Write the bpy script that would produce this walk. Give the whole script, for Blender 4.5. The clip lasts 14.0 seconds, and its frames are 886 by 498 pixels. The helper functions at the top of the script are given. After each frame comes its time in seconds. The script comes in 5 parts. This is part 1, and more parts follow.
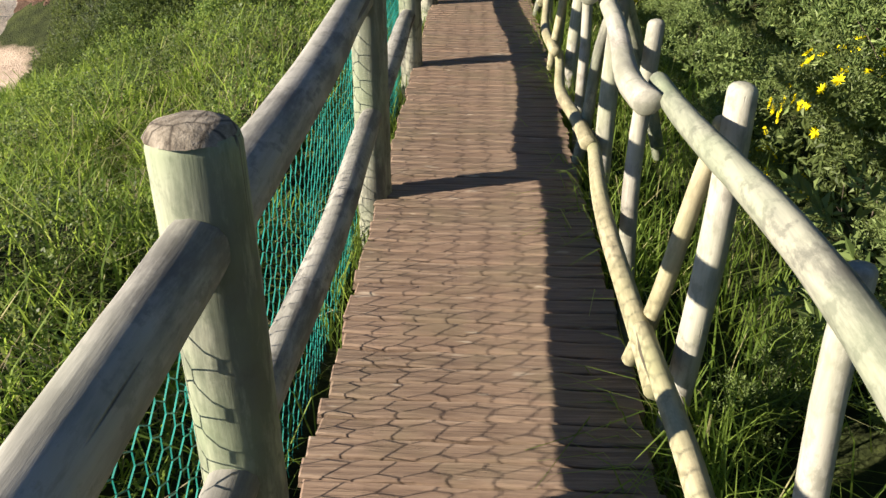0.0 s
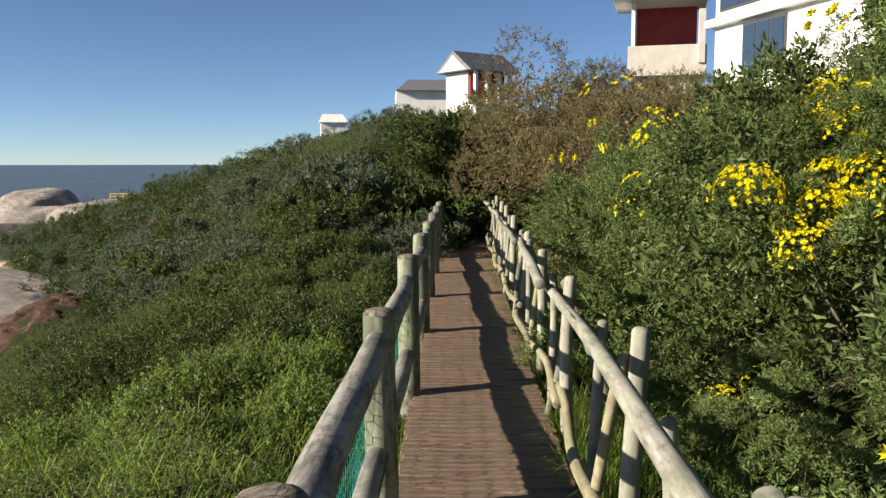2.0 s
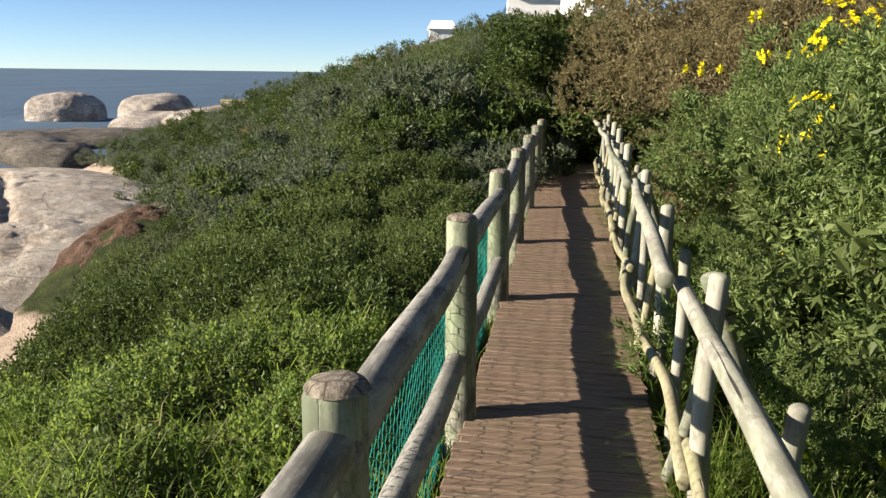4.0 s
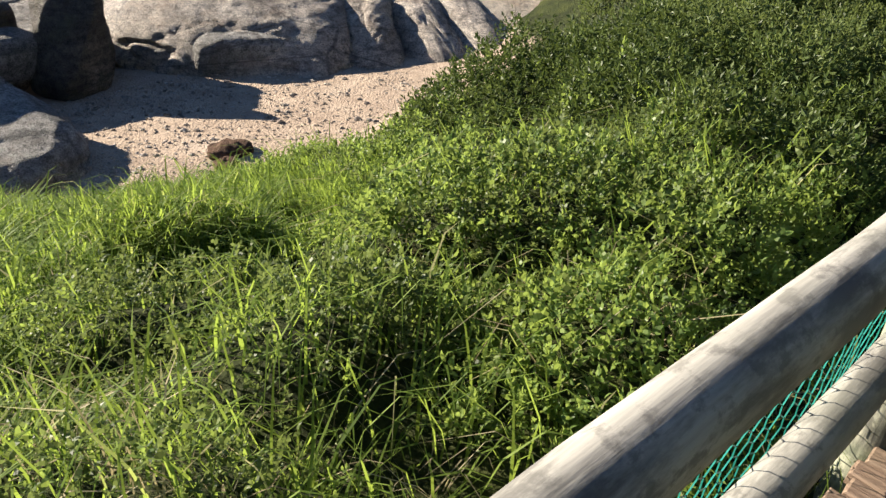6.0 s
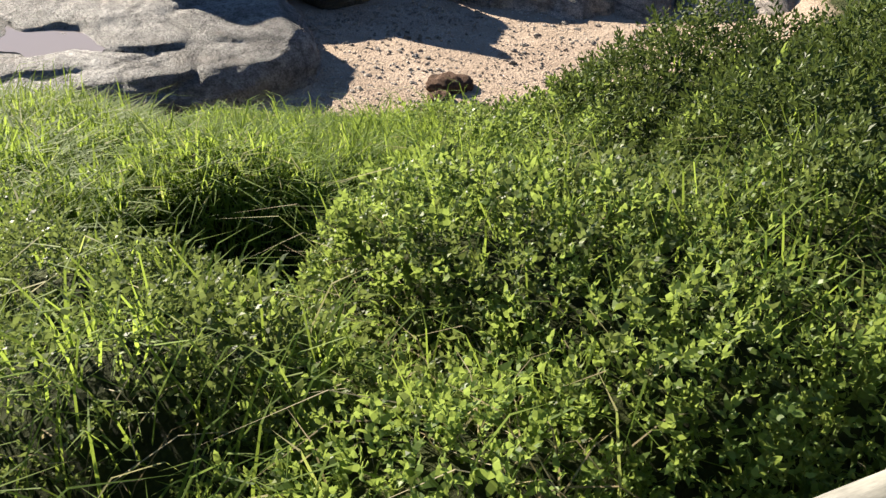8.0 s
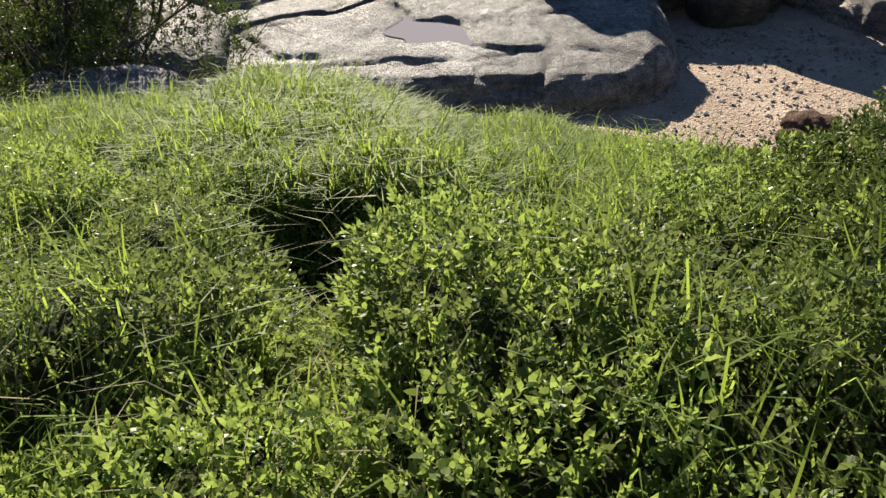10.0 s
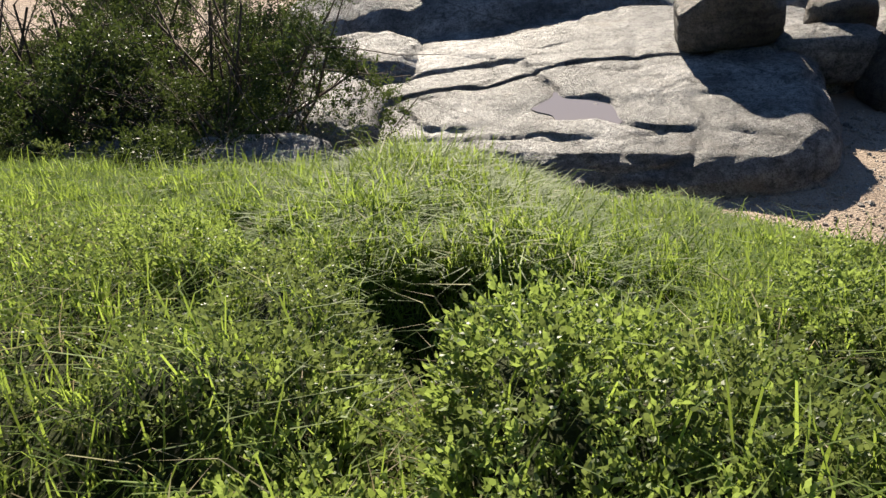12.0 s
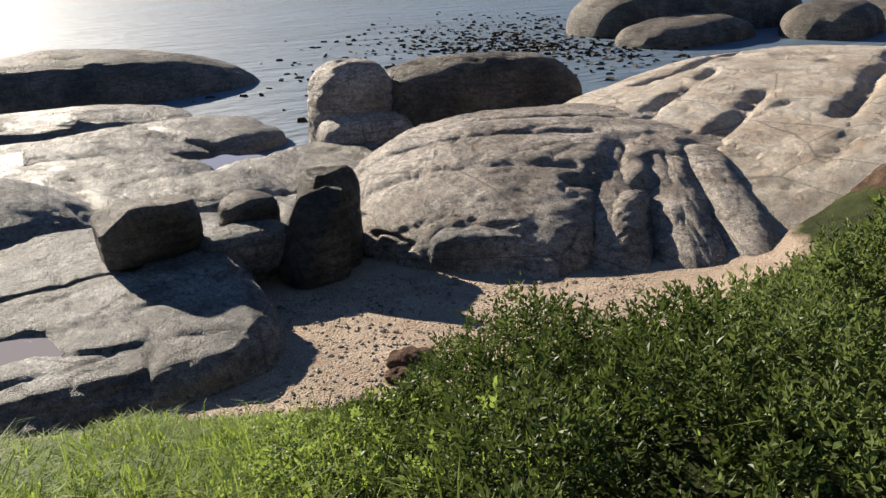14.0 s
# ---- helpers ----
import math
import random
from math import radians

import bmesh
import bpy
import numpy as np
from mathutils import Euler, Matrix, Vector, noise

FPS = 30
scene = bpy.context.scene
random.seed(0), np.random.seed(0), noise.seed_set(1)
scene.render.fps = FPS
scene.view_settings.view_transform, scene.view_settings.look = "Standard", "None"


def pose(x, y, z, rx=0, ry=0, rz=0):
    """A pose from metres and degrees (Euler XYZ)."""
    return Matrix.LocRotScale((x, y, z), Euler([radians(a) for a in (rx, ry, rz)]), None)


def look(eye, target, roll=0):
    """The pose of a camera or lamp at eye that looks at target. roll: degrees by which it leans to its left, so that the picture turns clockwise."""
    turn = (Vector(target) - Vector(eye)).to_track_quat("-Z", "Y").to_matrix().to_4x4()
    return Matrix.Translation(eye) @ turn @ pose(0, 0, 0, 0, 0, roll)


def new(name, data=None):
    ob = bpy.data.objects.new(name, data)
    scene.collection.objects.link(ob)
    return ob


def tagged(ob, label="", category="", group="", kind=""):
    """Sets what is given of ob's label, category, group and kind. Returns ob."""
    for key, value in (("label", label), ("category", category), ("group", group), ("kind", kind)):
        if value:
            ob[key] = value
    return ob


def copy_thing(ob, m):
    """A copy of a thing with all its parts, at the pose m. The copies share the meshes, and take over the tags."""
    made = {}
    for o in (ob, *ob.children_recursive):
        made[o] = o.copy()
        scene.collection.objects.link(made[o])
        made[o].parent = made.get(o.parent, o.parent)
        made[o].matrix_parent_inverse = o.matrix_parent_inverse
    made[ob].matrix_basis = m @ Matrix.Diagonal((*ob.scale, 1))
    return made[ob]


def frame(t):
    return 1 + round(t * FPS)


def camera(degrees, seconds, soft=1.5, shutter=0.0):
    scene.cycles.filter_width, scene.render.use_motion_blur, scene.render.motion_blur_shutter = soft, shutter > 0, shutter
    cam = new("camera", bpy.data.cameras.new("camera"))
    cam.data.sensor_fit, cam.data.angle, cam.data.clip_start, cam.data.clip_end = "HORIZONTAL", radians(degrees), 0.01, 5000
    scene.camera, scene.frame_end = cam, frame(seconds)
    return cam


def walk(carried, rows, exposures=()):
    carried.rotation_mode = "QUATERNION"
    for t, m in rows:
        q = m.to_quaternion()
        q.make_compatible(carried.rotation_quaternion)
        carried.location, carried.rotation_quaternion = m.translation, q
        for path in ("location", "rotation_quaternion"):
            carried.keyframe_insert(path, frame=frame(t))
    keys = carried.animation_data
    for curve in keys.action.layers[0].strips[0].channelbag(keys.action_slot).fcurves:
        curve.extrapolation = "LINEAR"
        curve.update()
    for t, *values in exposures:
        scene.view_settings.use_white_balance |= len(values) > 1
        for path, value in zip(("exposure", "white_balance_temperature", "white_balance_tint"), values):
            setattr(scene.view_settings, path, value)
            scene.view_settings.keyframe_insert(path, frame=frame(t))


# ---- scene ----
cam = camera(56.9, 14.0, soft=1.4)
PATH = [
    (0.0, pose(-0.075, -0.035, 1.387, 62.21, -0.69, 2.44)),
    (0.5, pose(-0.045, 0.410, 1.449, 70.87, -0.53, 1.17)),
    (1.0, pose(-0.063, 0.882, 1.458, 78.25, -0.00, -0.64)),
    (1.5, pose(-0.136, 1.394, 1.502, 82.57, -0.19, -1.10)),
    (2.0, pose(-0.163, 1.735, 1.531, 84.00, 0.11, 0.97)),
    (2.2, pose(-0.170, 1.854, 1.541, 84.05, 0.61, 0.81)),
    (4.3, pose(-0.030, 3.854, 1.539, 75.46, -1.51, 13.26)),
    (4.5, pose(-0.043, 4.019, 1.527, 73.69, -2.11, 16.91)),
    (5.0, pose(-0.110, 4.434, 1.485, 69.15, -2.60, 25.01)),
    (5.5, pose(-0.134, 4.829, 1.447, 63.37, -2.45, 35.18)),
    (6.0, pose(-0.204, 5.136, 1.405, 58.71, -3.73, 45.80)),
    (6.5, pose(-0.294, 5.455, 1.388, 56.71, -4.22, 50.86)),
    (7.0, pose(-0.304, 5.796, 1.365, 54.96, -4.05, 55.94)),
    (7.2, pose(-0.301, 5.908, 1.367, 54.34, -4.50, 58.86)),
    (9.3, pose(-0.170, 7.346, 1.477, 52.01, 0.99, 84.91)),
    (9.5, pose(-0.180, 7.462, 1.486, 51.90, 1.34, 88.76)),
    (10.0, pose(-0.228, 7.687, 1.450, 52.77, 2.49, 98.46)),
    (10.5, pose(-0.266, 7.833, 1.456, 54.90, 3.32, 105.38)),
    (11.0, pose(-0.315, 7.830, 1.455, 56.97, 3.82, 108.93)),
    (11.5, pose(-0.349, 7.819, 1.453, 57.76, 4.57, 110.02)),
    (12.0, pose(-0.350, 7.819, 1.458, 58.30, 5.27, 109.09)),
    (12.5, pose(-0.376, 7.892, 1.487, 59.40, 5.44, 101.53)),
    (13.0, pose(-0.404, 7.998, 1.528, 62.02, 4.13, 89.94)),
    (13.5, pose(-0.323, 7.967, 1.538, 66.69, 2.97, 81.47)),
    (14.0, pose(-0.315, 7.943, 1.541, 69.73, 2.49, 70.25)),
]
walk(cam, PATH, exposures=[(0.0, 1.6), (0.6, 1.4), (1.5, 1.12), (2.2, 1.0), (4.4, 1.45), (5.5, 1.6), (6.5, 1.8), (7.0, 1.8), (9.5, 1.55), (11.0, 1.45), (12.0, 1.45), (13.0, 1.27), (14.0, 1.15)])

# ---- light ----
SUN_EL, SUN_AZ = radians(21.3), radians(250)      # azimuth clockwise from +y
world = bpy.data.worlds.new("sky")
scene.world = world
world.use_nodes = True
wn = world.node_tree
sky = wn.nodes.new("ShaderNodeTexSky")
sky.sky_type, sky.sun_disc = "NISHITA", False
sky.sun_elevation, sky.sun_rotation = SUN_EL, SUN_AZ
sky.air_density, sky.dust_density, sky.ozone_density = 0.6, 0.0, 3.0
sky.altitude = 900
wn.nodes["Background"].inputs[1].default_value = 0.058
wn.links.new(sky.outputs[0], wn.nodes["Background"].inputs[0])
sun_data = bpy.data.lights.new("sun", "SUN")
sun_data.energy, sun_data.angle, sun_data.color = 5.0, radians(0.6), (1.0, 0.89, 0.74)
sun = new("sun", sun_data)
to_sun = Vector((math.sin(SUN_AZ) * math.cos(SUN_EL), math.cos(SUN_AZ) * math.cos(SUN_EL), math.sin(SUN_EL)))
sun.matrix_world = look(to_sun * 60, (0, 0, 0))


# ---- materials ----
class Mat:
    """A small node-graph writer for one Principled material."""

    def __init__(self, name, rough=0.7, metal=0.0, spec=0.4):
        self.m = bpy.data.materials.new(name)
        self.m.use_nodes = True
        self.t = self.m.node_tree
        self.b = self.t.nodes["Principled BSDF"]
        self.b.inputs["Roughness"].default_value = rough
        self.b.inputs["Metallic"].default_value = metal
        self.b.inputs["Specular IOR Level"].default_value = spec

    def node(self, kind, **values):
        n = self.t.nodes.new(kind)
        for k, v in values.items():
            n.inputs[k.replace("_", " ")].default_value = v
        return n

    def link(self, a, b):
        self.t.links.new(a, b)

    def coords(self, scale=(1, 1, 1), world_space=False):
        mp = self.node("ShaderNodeMapping")
        mp.inputs["Scale"].default_value = scale
        if world_space:
            self.link(self.node("ShaderNodeNewGeometry").outputs["Position"], mp.inputs[0])
        else:
            self.link(self.node("ShaderNodeTexCoord").outputs["Object"], mp.inputs[0])
        return mp.outputs[0]

    def noise(self, at, scale, detail=4.0, rough=0.55):
        n = self.node("ShaderNodeTexNoise", Scale=scale, Detail=detail, Roughness=rough)
        self.link(at, n.inputs["Vector"])
        return n.outputs[0]

    def voronoi(self, at, scale, feature="F1"):
        n = self.node("ShaderNodeTexVoronoi", Scale=scale)
        n.feature = feature
        self.link(at, n.inputs["Vector"])
        return n.outputs["Distance"]

    def ramp(self, value, stops):
        n = self.node("ShaderNodeValToRGB")
        e = n.color_ramp.elements
        while len(e) < len(stops):
            e.new(0.5)
        for el, (p, c) in zip(e, stops):
            el.position = p
            el.color = (*c, 1) if len(c) == 3 else c
        self.link(value, n.inputs[0])
        return n.outputs[0]

    def mix(self, f, a, b, mode="MIX"):
        n = self.node("ShaderNodeMix")
        n.data_type, n.blend_type = "RGBA", mode
        for s, v in ((n.inputs[0], f), (n.inputs[6], a), (n.inputs[7], b)):
            if isinstance(v, (int, float)):
                s.default_value = v
            elif isinstance(v, tuple):
                s.default_value = (*v, 1)
            else:
                self.link(v, s)
        return n.outputs[2]

    def color(self, c):
        if isinstance(c, tuple):
            self.b.inputs["Base Color"].default_value = (*c, 1)
        else:
            self.link(c, self.b.inputs["Base Color"])
        return self

    def bump(self, height, strength=0.5, distance=0.01, under=None):
        n = self.node("ShaderNodeBump", Strength=strength, Distance=distance)
        self.link(height, n.inputs["Height"])
        if under:
            self.link(under, n.inputs["Normal"])
        self.link(n.outputs[0], self.b.inputs["Normal"])
        return n.outputs[0]

    def rough(self, value, lo, hi):
        n = self.node("ShaderNodeMapRange")
        n.inputs["To Min"].default_value, n.inputs["To Max"].default_value = lo, hi
        self.link(value, n.inputs[0])
        self.link(n.outputs[0], self.b.inputs["Roughness"])


def grey(v):
    return (v, v, v)


def leaf_material(name, dark, mid, light, glow, through_share=0.35, rough=0.5, dry=None):
    k = Mat(name, rough=rough, spec=0.14)
    g = k.node("ShaderNodeNewGeometry")
    c = k.ramp(g.outputs["Random Per Island"], [(0.0, dark), (0.5, mid), (1.0, light)])
    patch = k.noise(k.coords(world_space=True), 1.3, 3)
    c = k.mix(k.ramp(patch, [(0.35, grey(0)), (0.65, grey(1))]), c, k.mix(0.55, c, mid, "MULTIPLY"))
    c = k.mix(k.ramp(patch, [(0.5, grey(0)), (0.75, grey(0.5))]), c, light)
    if dry:
        c = k.mix(k.ramp(g.outputs["Random Per Island"], [(0.93, grey(0)), (0.95, grey(0.8))]), c, dry)
    k.color(c)
    tr = k.node("ShaderNodeBsdfTranslucent")
    k.link(k.mix(0.55, c, glow), tr.inputs["Color"])
    ms = k.node("ShaderNodeMixShader")
    ms.inputs[0].default_value = through_share
    k.link(k.b.outputs[0], ms.inputs[1])
    k.link(tr.outputs[0], ms.inputs[2])
    k.link(ms.outputs[0], k.t.nodes["Material Output"].inputs["Surface"])
    return k.m


def pole_material(name, pale, mid, stain, green):
    k = Mat(name, rough=0.8, spec=0.25)
    at = k.coords()
    long = k.coords((1, 1, 0.06))
    info = k.node("ShaderNodeObjectInfo")
    grain = k.noise(long, 55, 6, 0.65)
    blot = k.noise(k.coords((1, 1, 0.22)), 8.5, 7, 0.7)
    c = k.ramp(grain, [(0.3, mid), (0.55, pale), (0.8, pale)])
    c = k.mix(k.ramp(blot, [(0.44, grey(0)), (0.56, grey(0.9))]), c, stain)
    c = k.mix(k.ramp(k.noise(k.coords((1, 1, 0.7)), 26, 5, 0.65), [(0.52, grey(0)), (0.62, grey(0.65))]), c, stain)
    tone = k.ramp(k.noise(at, 2.2, 3), [(0.4, grey(0)), (0.62, grey(0.6))])
    c = k.mix(tone, c, green)
    crack = k.ramp(k.noise(k.coords((1, 1, 0.025)), 22, 3, 0.5), [(0.30, grey(1)), (0.325, grey(0))])
    c = k.mix(crack, c, (0.04, 0.035, 0.03))
    c = k.mix(k.ramp(info.outputs["Random"], [(0.0, grey(0.0)), (1.0, grey(0.35))]), c, mid)
    k.color(c)
    n = k.bump(grain, 0.35, 0.004)
    inv = k.node("ShaderNodeMath")
    inv.operation = "SUBTRACT"
    inv.inputs[0].default_value = 1.0
    k.link(crack, inv.inputs[1])
    k.bump(inv.outputs[0], 0.7, 0.006, n)
    return k.m


M_POLE = pole_material("weathered_pole", (0.33, 0.325, 0.25), (0.18, 0.18, 0.145), (0.062, 0.060, 0.052), (0.19, 0.25, 0.13))
M_POLE_WHITE = pole_material("bleached_pole", (0.39, 0.37, 0.315), (0.25, 0.235, 0.20), (0.15, 0.14, 0.115), (0.27, 0.30, 0.19))
M_POLE_TAN = pole_material("tan_pole", (0.40, 0.36, 0.24), (0.26, 0.23, 0.14), (0.16, 0.14, 0.09), (0.28, 0.29, 0.15))

M_RAIL = pole_material("grey_rail", (0.36, 0.345, 0.305), (0.21, 0.20, 0.18), (0.072, 0.067, 0.062), (0.24, 0.24, 0.195))

k = Mat("post_end_grain", rough=0.9, spec=0.15)
at = k.coords()
c = k.ramp(k.noise(at, 34, 6, 0.7), [(0.3, (0.07, 0.055, 0.042)), (0.5, (0.21, 0.18, 0.14)), (0.72, (0.33, 0.29, 0.235))])
seams = k.voronoi(k.coords((1, 1, 0.2)), 16, "DISTANCE_TO_EDGE")
k.color(k.mix(k.ramp(seams, [(0.0, grey(0.85)), (0.05, grey(0))]), c, (0.035, 0.028, 0.022)))
k.bump(k.noise(at, 60, 5, 0.7), 0.8, 0.006)
M_END = k.m

k = Mat("deck_board", rough=0.75, spec=0.3)
at, info = k.coords((0.05, 1, 1)), k.node("ShaderNodeObjectInfo")
grain = k.noise(at, 60, 6, 0.7)
c = k.ramp(grain, [(0.30, (0.055, 0.035, 0.026)), (0.5, (0.185, 0.130, 0.092)), (0.72, (0.34, 0.255, 0.185))])
c = k.mix(k.ramp(info.outputs["Random"], [(0.0, grey(0.0)), (1.0, grey(0.5))]), c, (0.235, 0.155, 0.108))
dirt = k.noise(k.coords(world_space=True), 3.2, 6, 0.65)
c = k.mix(k.ramp(dirt, [(0.47, grey(0)), (0.66, grey(0.5))]), c, (0.16, 0.128, 0.078))
c = k.mix(k.ramp(k.noise(k.coords((0.25, 1, 1), True), 24, 3), [(0.66, grey(0)), (0.72, grey(0.6))]), c, (0.42, 0.36, 0.28))
k.color(c)
k.bump(k.noise(at, 110, 4, 0.6), 0.5, 0.004, k.bump(grain, 0.9, 0.008))
k.rough(grain, 0.6, 0.85)
M_BOARD = k.m

k = Mat("deck_joist", rough=0.9)
k.color(k.ramp(k.noise(k.coords(), 20), [(0.3, (0.04, 0.03, 0.022)), (0.7, (0.09, 0.065, 0.045))]))
M_JOIST = k.m

k = Mat("green_netting", rough=0.45, spec=0.5)
k.color(k.ramp(k.noise(k.coords(), 9), [(0.35, (0.01, 0.17, 0.13)), (0.65, (0.03, 0.30, 0.24))]))
M_NET = k.m

k = Mat("soil", rough=0.95, spec=0.15)
at = k.coords(world_space=True)
xyz = k.node("ShaderNodeSeparateXYZ")
k.link(at, xyz.inputs[0])
# slope colour held darker than real soil, painting shade into the gaps between plants
veg_shade = k.ramp(k.noise(at, 2.6, 6, 0.7), [(0.3, (0.018, 0.022, 0.008)), (0.5, (0.034, 0.044, 0.013)), (0.72, (0.07, 0.08, 0.022)), (0.82, (0.09, 0.072, 0.036))])
sand = k.ramp(k.noise(at, 1.4, 8, 0.75), [(0.25, (0.30, 0.225, 0.17)), (0.5, (0.46, 0.36, 0.275)), (0.8, (0.60, 0.49, 0.39))])
grit = k.ramp(k.voronoi(at, 26), [(0.05, grey(0.35)), (0.4, grey(1))])
sand = k.mix(0.8, sand, grit, "MULTIPLY")
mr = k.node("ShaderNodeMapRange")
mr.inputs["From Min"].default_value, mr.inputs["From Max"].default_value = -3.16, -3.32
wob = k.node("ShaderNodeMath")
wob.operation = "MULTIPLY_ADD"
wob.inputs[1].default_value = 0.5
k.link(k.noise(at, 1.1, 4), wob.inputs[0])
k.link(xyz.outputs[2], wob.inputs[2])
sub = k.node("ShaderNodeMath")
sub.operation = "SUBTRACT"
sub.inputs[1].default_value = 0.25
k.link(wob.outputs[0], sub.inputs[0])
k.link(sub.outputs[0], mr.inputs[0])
k.color(k.mix(mr.outputs[0], veg_shade, sand))
k.bump(k.voronoi(at, 30), 0.8, 0.03, k.bump(k.noise(at, 9, 8, 0.7), 0.9, 0.08))
M_GROUND = k.m

k = Mat("red_earth", rough=0.95, spec=0.1)
at = k.coords(world_space=True)
k.color(k.ramp(k.noise(at, 3.0, 8, 0.75), [(0.3, (0.05, 0.032, 0.022)), (0.52, (0.15, 0.095, 0.068)), (0.75, (0.30, 0.21, 0.155))]))
k.bump(k.noise(at, 6, 8, 0.75), 1.0, 0.2)
M_EARTH = k.m


def rock_material(name, low, mid, high, stain, wet=0.0, mottle=0.9):
    k = Mat(name, rough=0.85, spec=0.3)
    at = k.coords(world_space=True)
    big = k.noise(at, 0.55, 6, 0.65)
    fine = k.noise(at, 9, 9, 0.75)
    pits = k.voronoi(at, 34)
    c = k.ramp(big, [(0.40, low), (0.5, mid), (0.60, high)])
    c = k.mix(mottle, c, k.ramp(fine, [(0.37, grey(0.32)), (0.48, grey(0.92)), (0.60, grey(1.3))]), "MULTIPLY")
    speck = k.noise(at, 38, 4, 0.7)
    c = k.mix(mottle, c, k.ramp(speck, [(0.38, grey(0.40)), (0.49, grey(1.0)), (0.62, grey(1.2))]), "MULTIPLY")
    bands = k.noise(k.coords((0.5, 0.5, 3.2), True), 2.6, 7, 0.7)
    c = k.mix(0.8 * mottle, c, k.ramp(bands, [(0.40, grey(0.5)), (0.49, grey(1.0)), (0.60, grey(1.15))]), "MULTIPLY")
    c = k.mix(k.ramp(k.noise(at, 1.6, 7, 0.7), [(0.52, grey(0)), (0.68, grey(0.7))]), c, stain)
    seams = k.voronoi(k.coords((0.35, 0.35, 1.0), True), 1.1, "DISTANCE_TO_EDGE")
    c = k.mix(k.ramp(seams, [(0.0, grey(0.55)), (0.016, grey(0))]), c, (0.06, 0.05, 0.045))
    k.color(c)
    n = k.bump(fine, 1.0, 0.15)
    n = k.bump(k.ramp(seams, [(0.0, grey(0)), (0.03, grey(1))]), 0.5, 0.05, n)
    n = k.bump(k.noise(k.coords((0.6, 0.6, 2.4), True), 3.2, 8, 0.7), 1.0, 0.32, n)
    n = k.bump(speck, 0.7, 0.03, n)
    k.bump(pits, 0.35, 0.02, n)
    k.rough(fine, 0.50 - wet * 0.5, 0.75 - wet * 0.6)
    return k.m


M_ROCK = rock_material("grey_granite", (0.25, 0.24, 0.225), (0.39, 0.375, 0.35), (0.55, 0.53, 0.50), (0.27, 0.235, 0.20), mottle=1.0)
M_ROCK_WARM = rock_material("warm_granite", (0.40, 0.34, 0.285), (0.56, 0.485, 0.41), (0.70, 0.62, 0.54), (0.40, 0.30, 0.23))
M_ROCK_PALE = rock_material("pale_granite", (0.60, 0.49, 0.38), (0.74, 0.64, 0.52), (0.84, 0.75, 0.63), (0.68, 0.49, 0.33), mottle=0.4)
M_ROCK_DARK = rock_material("dark_granite", (0.12, 0.10, 0.08), (0.20, 0.17, 0.135), (0.30, 0.25, 0.20), (0.15, 0.135, 0.075))
M_ROCK_WET = rock_material("wet_granite", (0.20, 0.18, 0.155), (0.32, 0.29, 0.25), (0.45, 0.41, 0.355), (0.24, 0.18, 0.10), wet=0.25)

k = Mat("sea_water", rough=0.68, spec=1.0)
at = k.coords((1, 0.32, 1), True)
k.color(k.ramp(k.noise(at, 0.05, 3), [(0.35, (0.03, 0.07, 0.12)), (0.7, (0.05, 0.105, 0.165))]))
n = k.bump(k.noise(at, 0.45, 3, 0.5), 0.6, 0.6)
k.bump(k.noise(at, 2.2, 5, 0.6), 0.8, 0.2, n)
M_SEA = k.m
k = Mat("pool_water", rough=0.03, spec=0.6)
# pale pinkish base colour paints in some of the sky's reflection
k.color((0.30, 0.26, 0.235))
M_POOL = k.m
k = Mat("kelp", rough=0.75, spec=0.1)
k.color(k.ramp(k.noise(k.coords(), 7), [(0.3, (0.02, 0.016, 0.01)), (0.7, (0.07, 0.05, 0.025))]))
M_KELP = k.m

M_LEAF = leaf_material("groundcover_leaf", (0.042, 0.070, 0.019), (0.116, 0.180, 0.046), (0.23, 0.30, 0.090), (0.54, 0.69, 0.14), 0.36, 0.42)
M_LEAF_DARK = leaf_material("shrub_leaf", (0.022, 0.036, 0.012), (0.065, 0.096, 0.027), (0.145, 0.19, 0.057), (0.28, 0.38, 0.08), 0.15, 0.45)
M_LEAF_SCRUB = leaf_material("scrub_leaf", (0.032, 0.048, 0.017), (0.090, 0.126, 0.040), (0.185, 0.225, 0.080), (0.40, 0.50, 0.13), 0.26, 0.45)
M_LEAF_GREY = leaf_material("grey_shrub_leaf", (0.060, 0.076, 0.048), (0.125, 0.150, 0.092), (0.21, 0.235, 0.155), (0.30, 0.36, 0.19), 0.30, 0.55)
M_LEAF_BRIGHT = leaf_material("daisy_bush_leaf", (0.055, 0.085, 0.026), (0.140, 0.195, 0.062), (0.27, 0.335, 0.125), (0.45, 0.54, 0.16), 0.24, 0.42)
M_LEAF_DRY = leaf_material("dry_bush_leaf", (0.11, 0.092, 0.045), (0.21, 0.175, 0.085), (0.34, 0.285, 0.15), (0.42, 0.36, 0.16), 0.3, 0.7)
M_GRASS = leaf_material("grass_blade", (0.060, 0.105, 0.018), (0.150, 0.225, 0.038), (0.255, 0.335, 0.075), (0.54, 0.70, 0.11), 0.45, 0.6, dry=(0.42, 0.37, 0.20))
M_STRAW = leaf_material("dry_straw", (0.20, 0.16, 0.085), (0.34, 0.29, 0.17), (0.50, 0.45, 0.30), (0.55, 0.48, 0.25), 0.35, 0.7)
M_PETAL = leaf_material("yellow_petal", (0.74, 0.62, 0.010), (0.84, 0.73, 0.014), (0.90, 0.82, 0.02), (0.9, 0.82, 0.02), 0.35, 0.6)
k = Mat("twig", rough=0.85, spec=0.2)
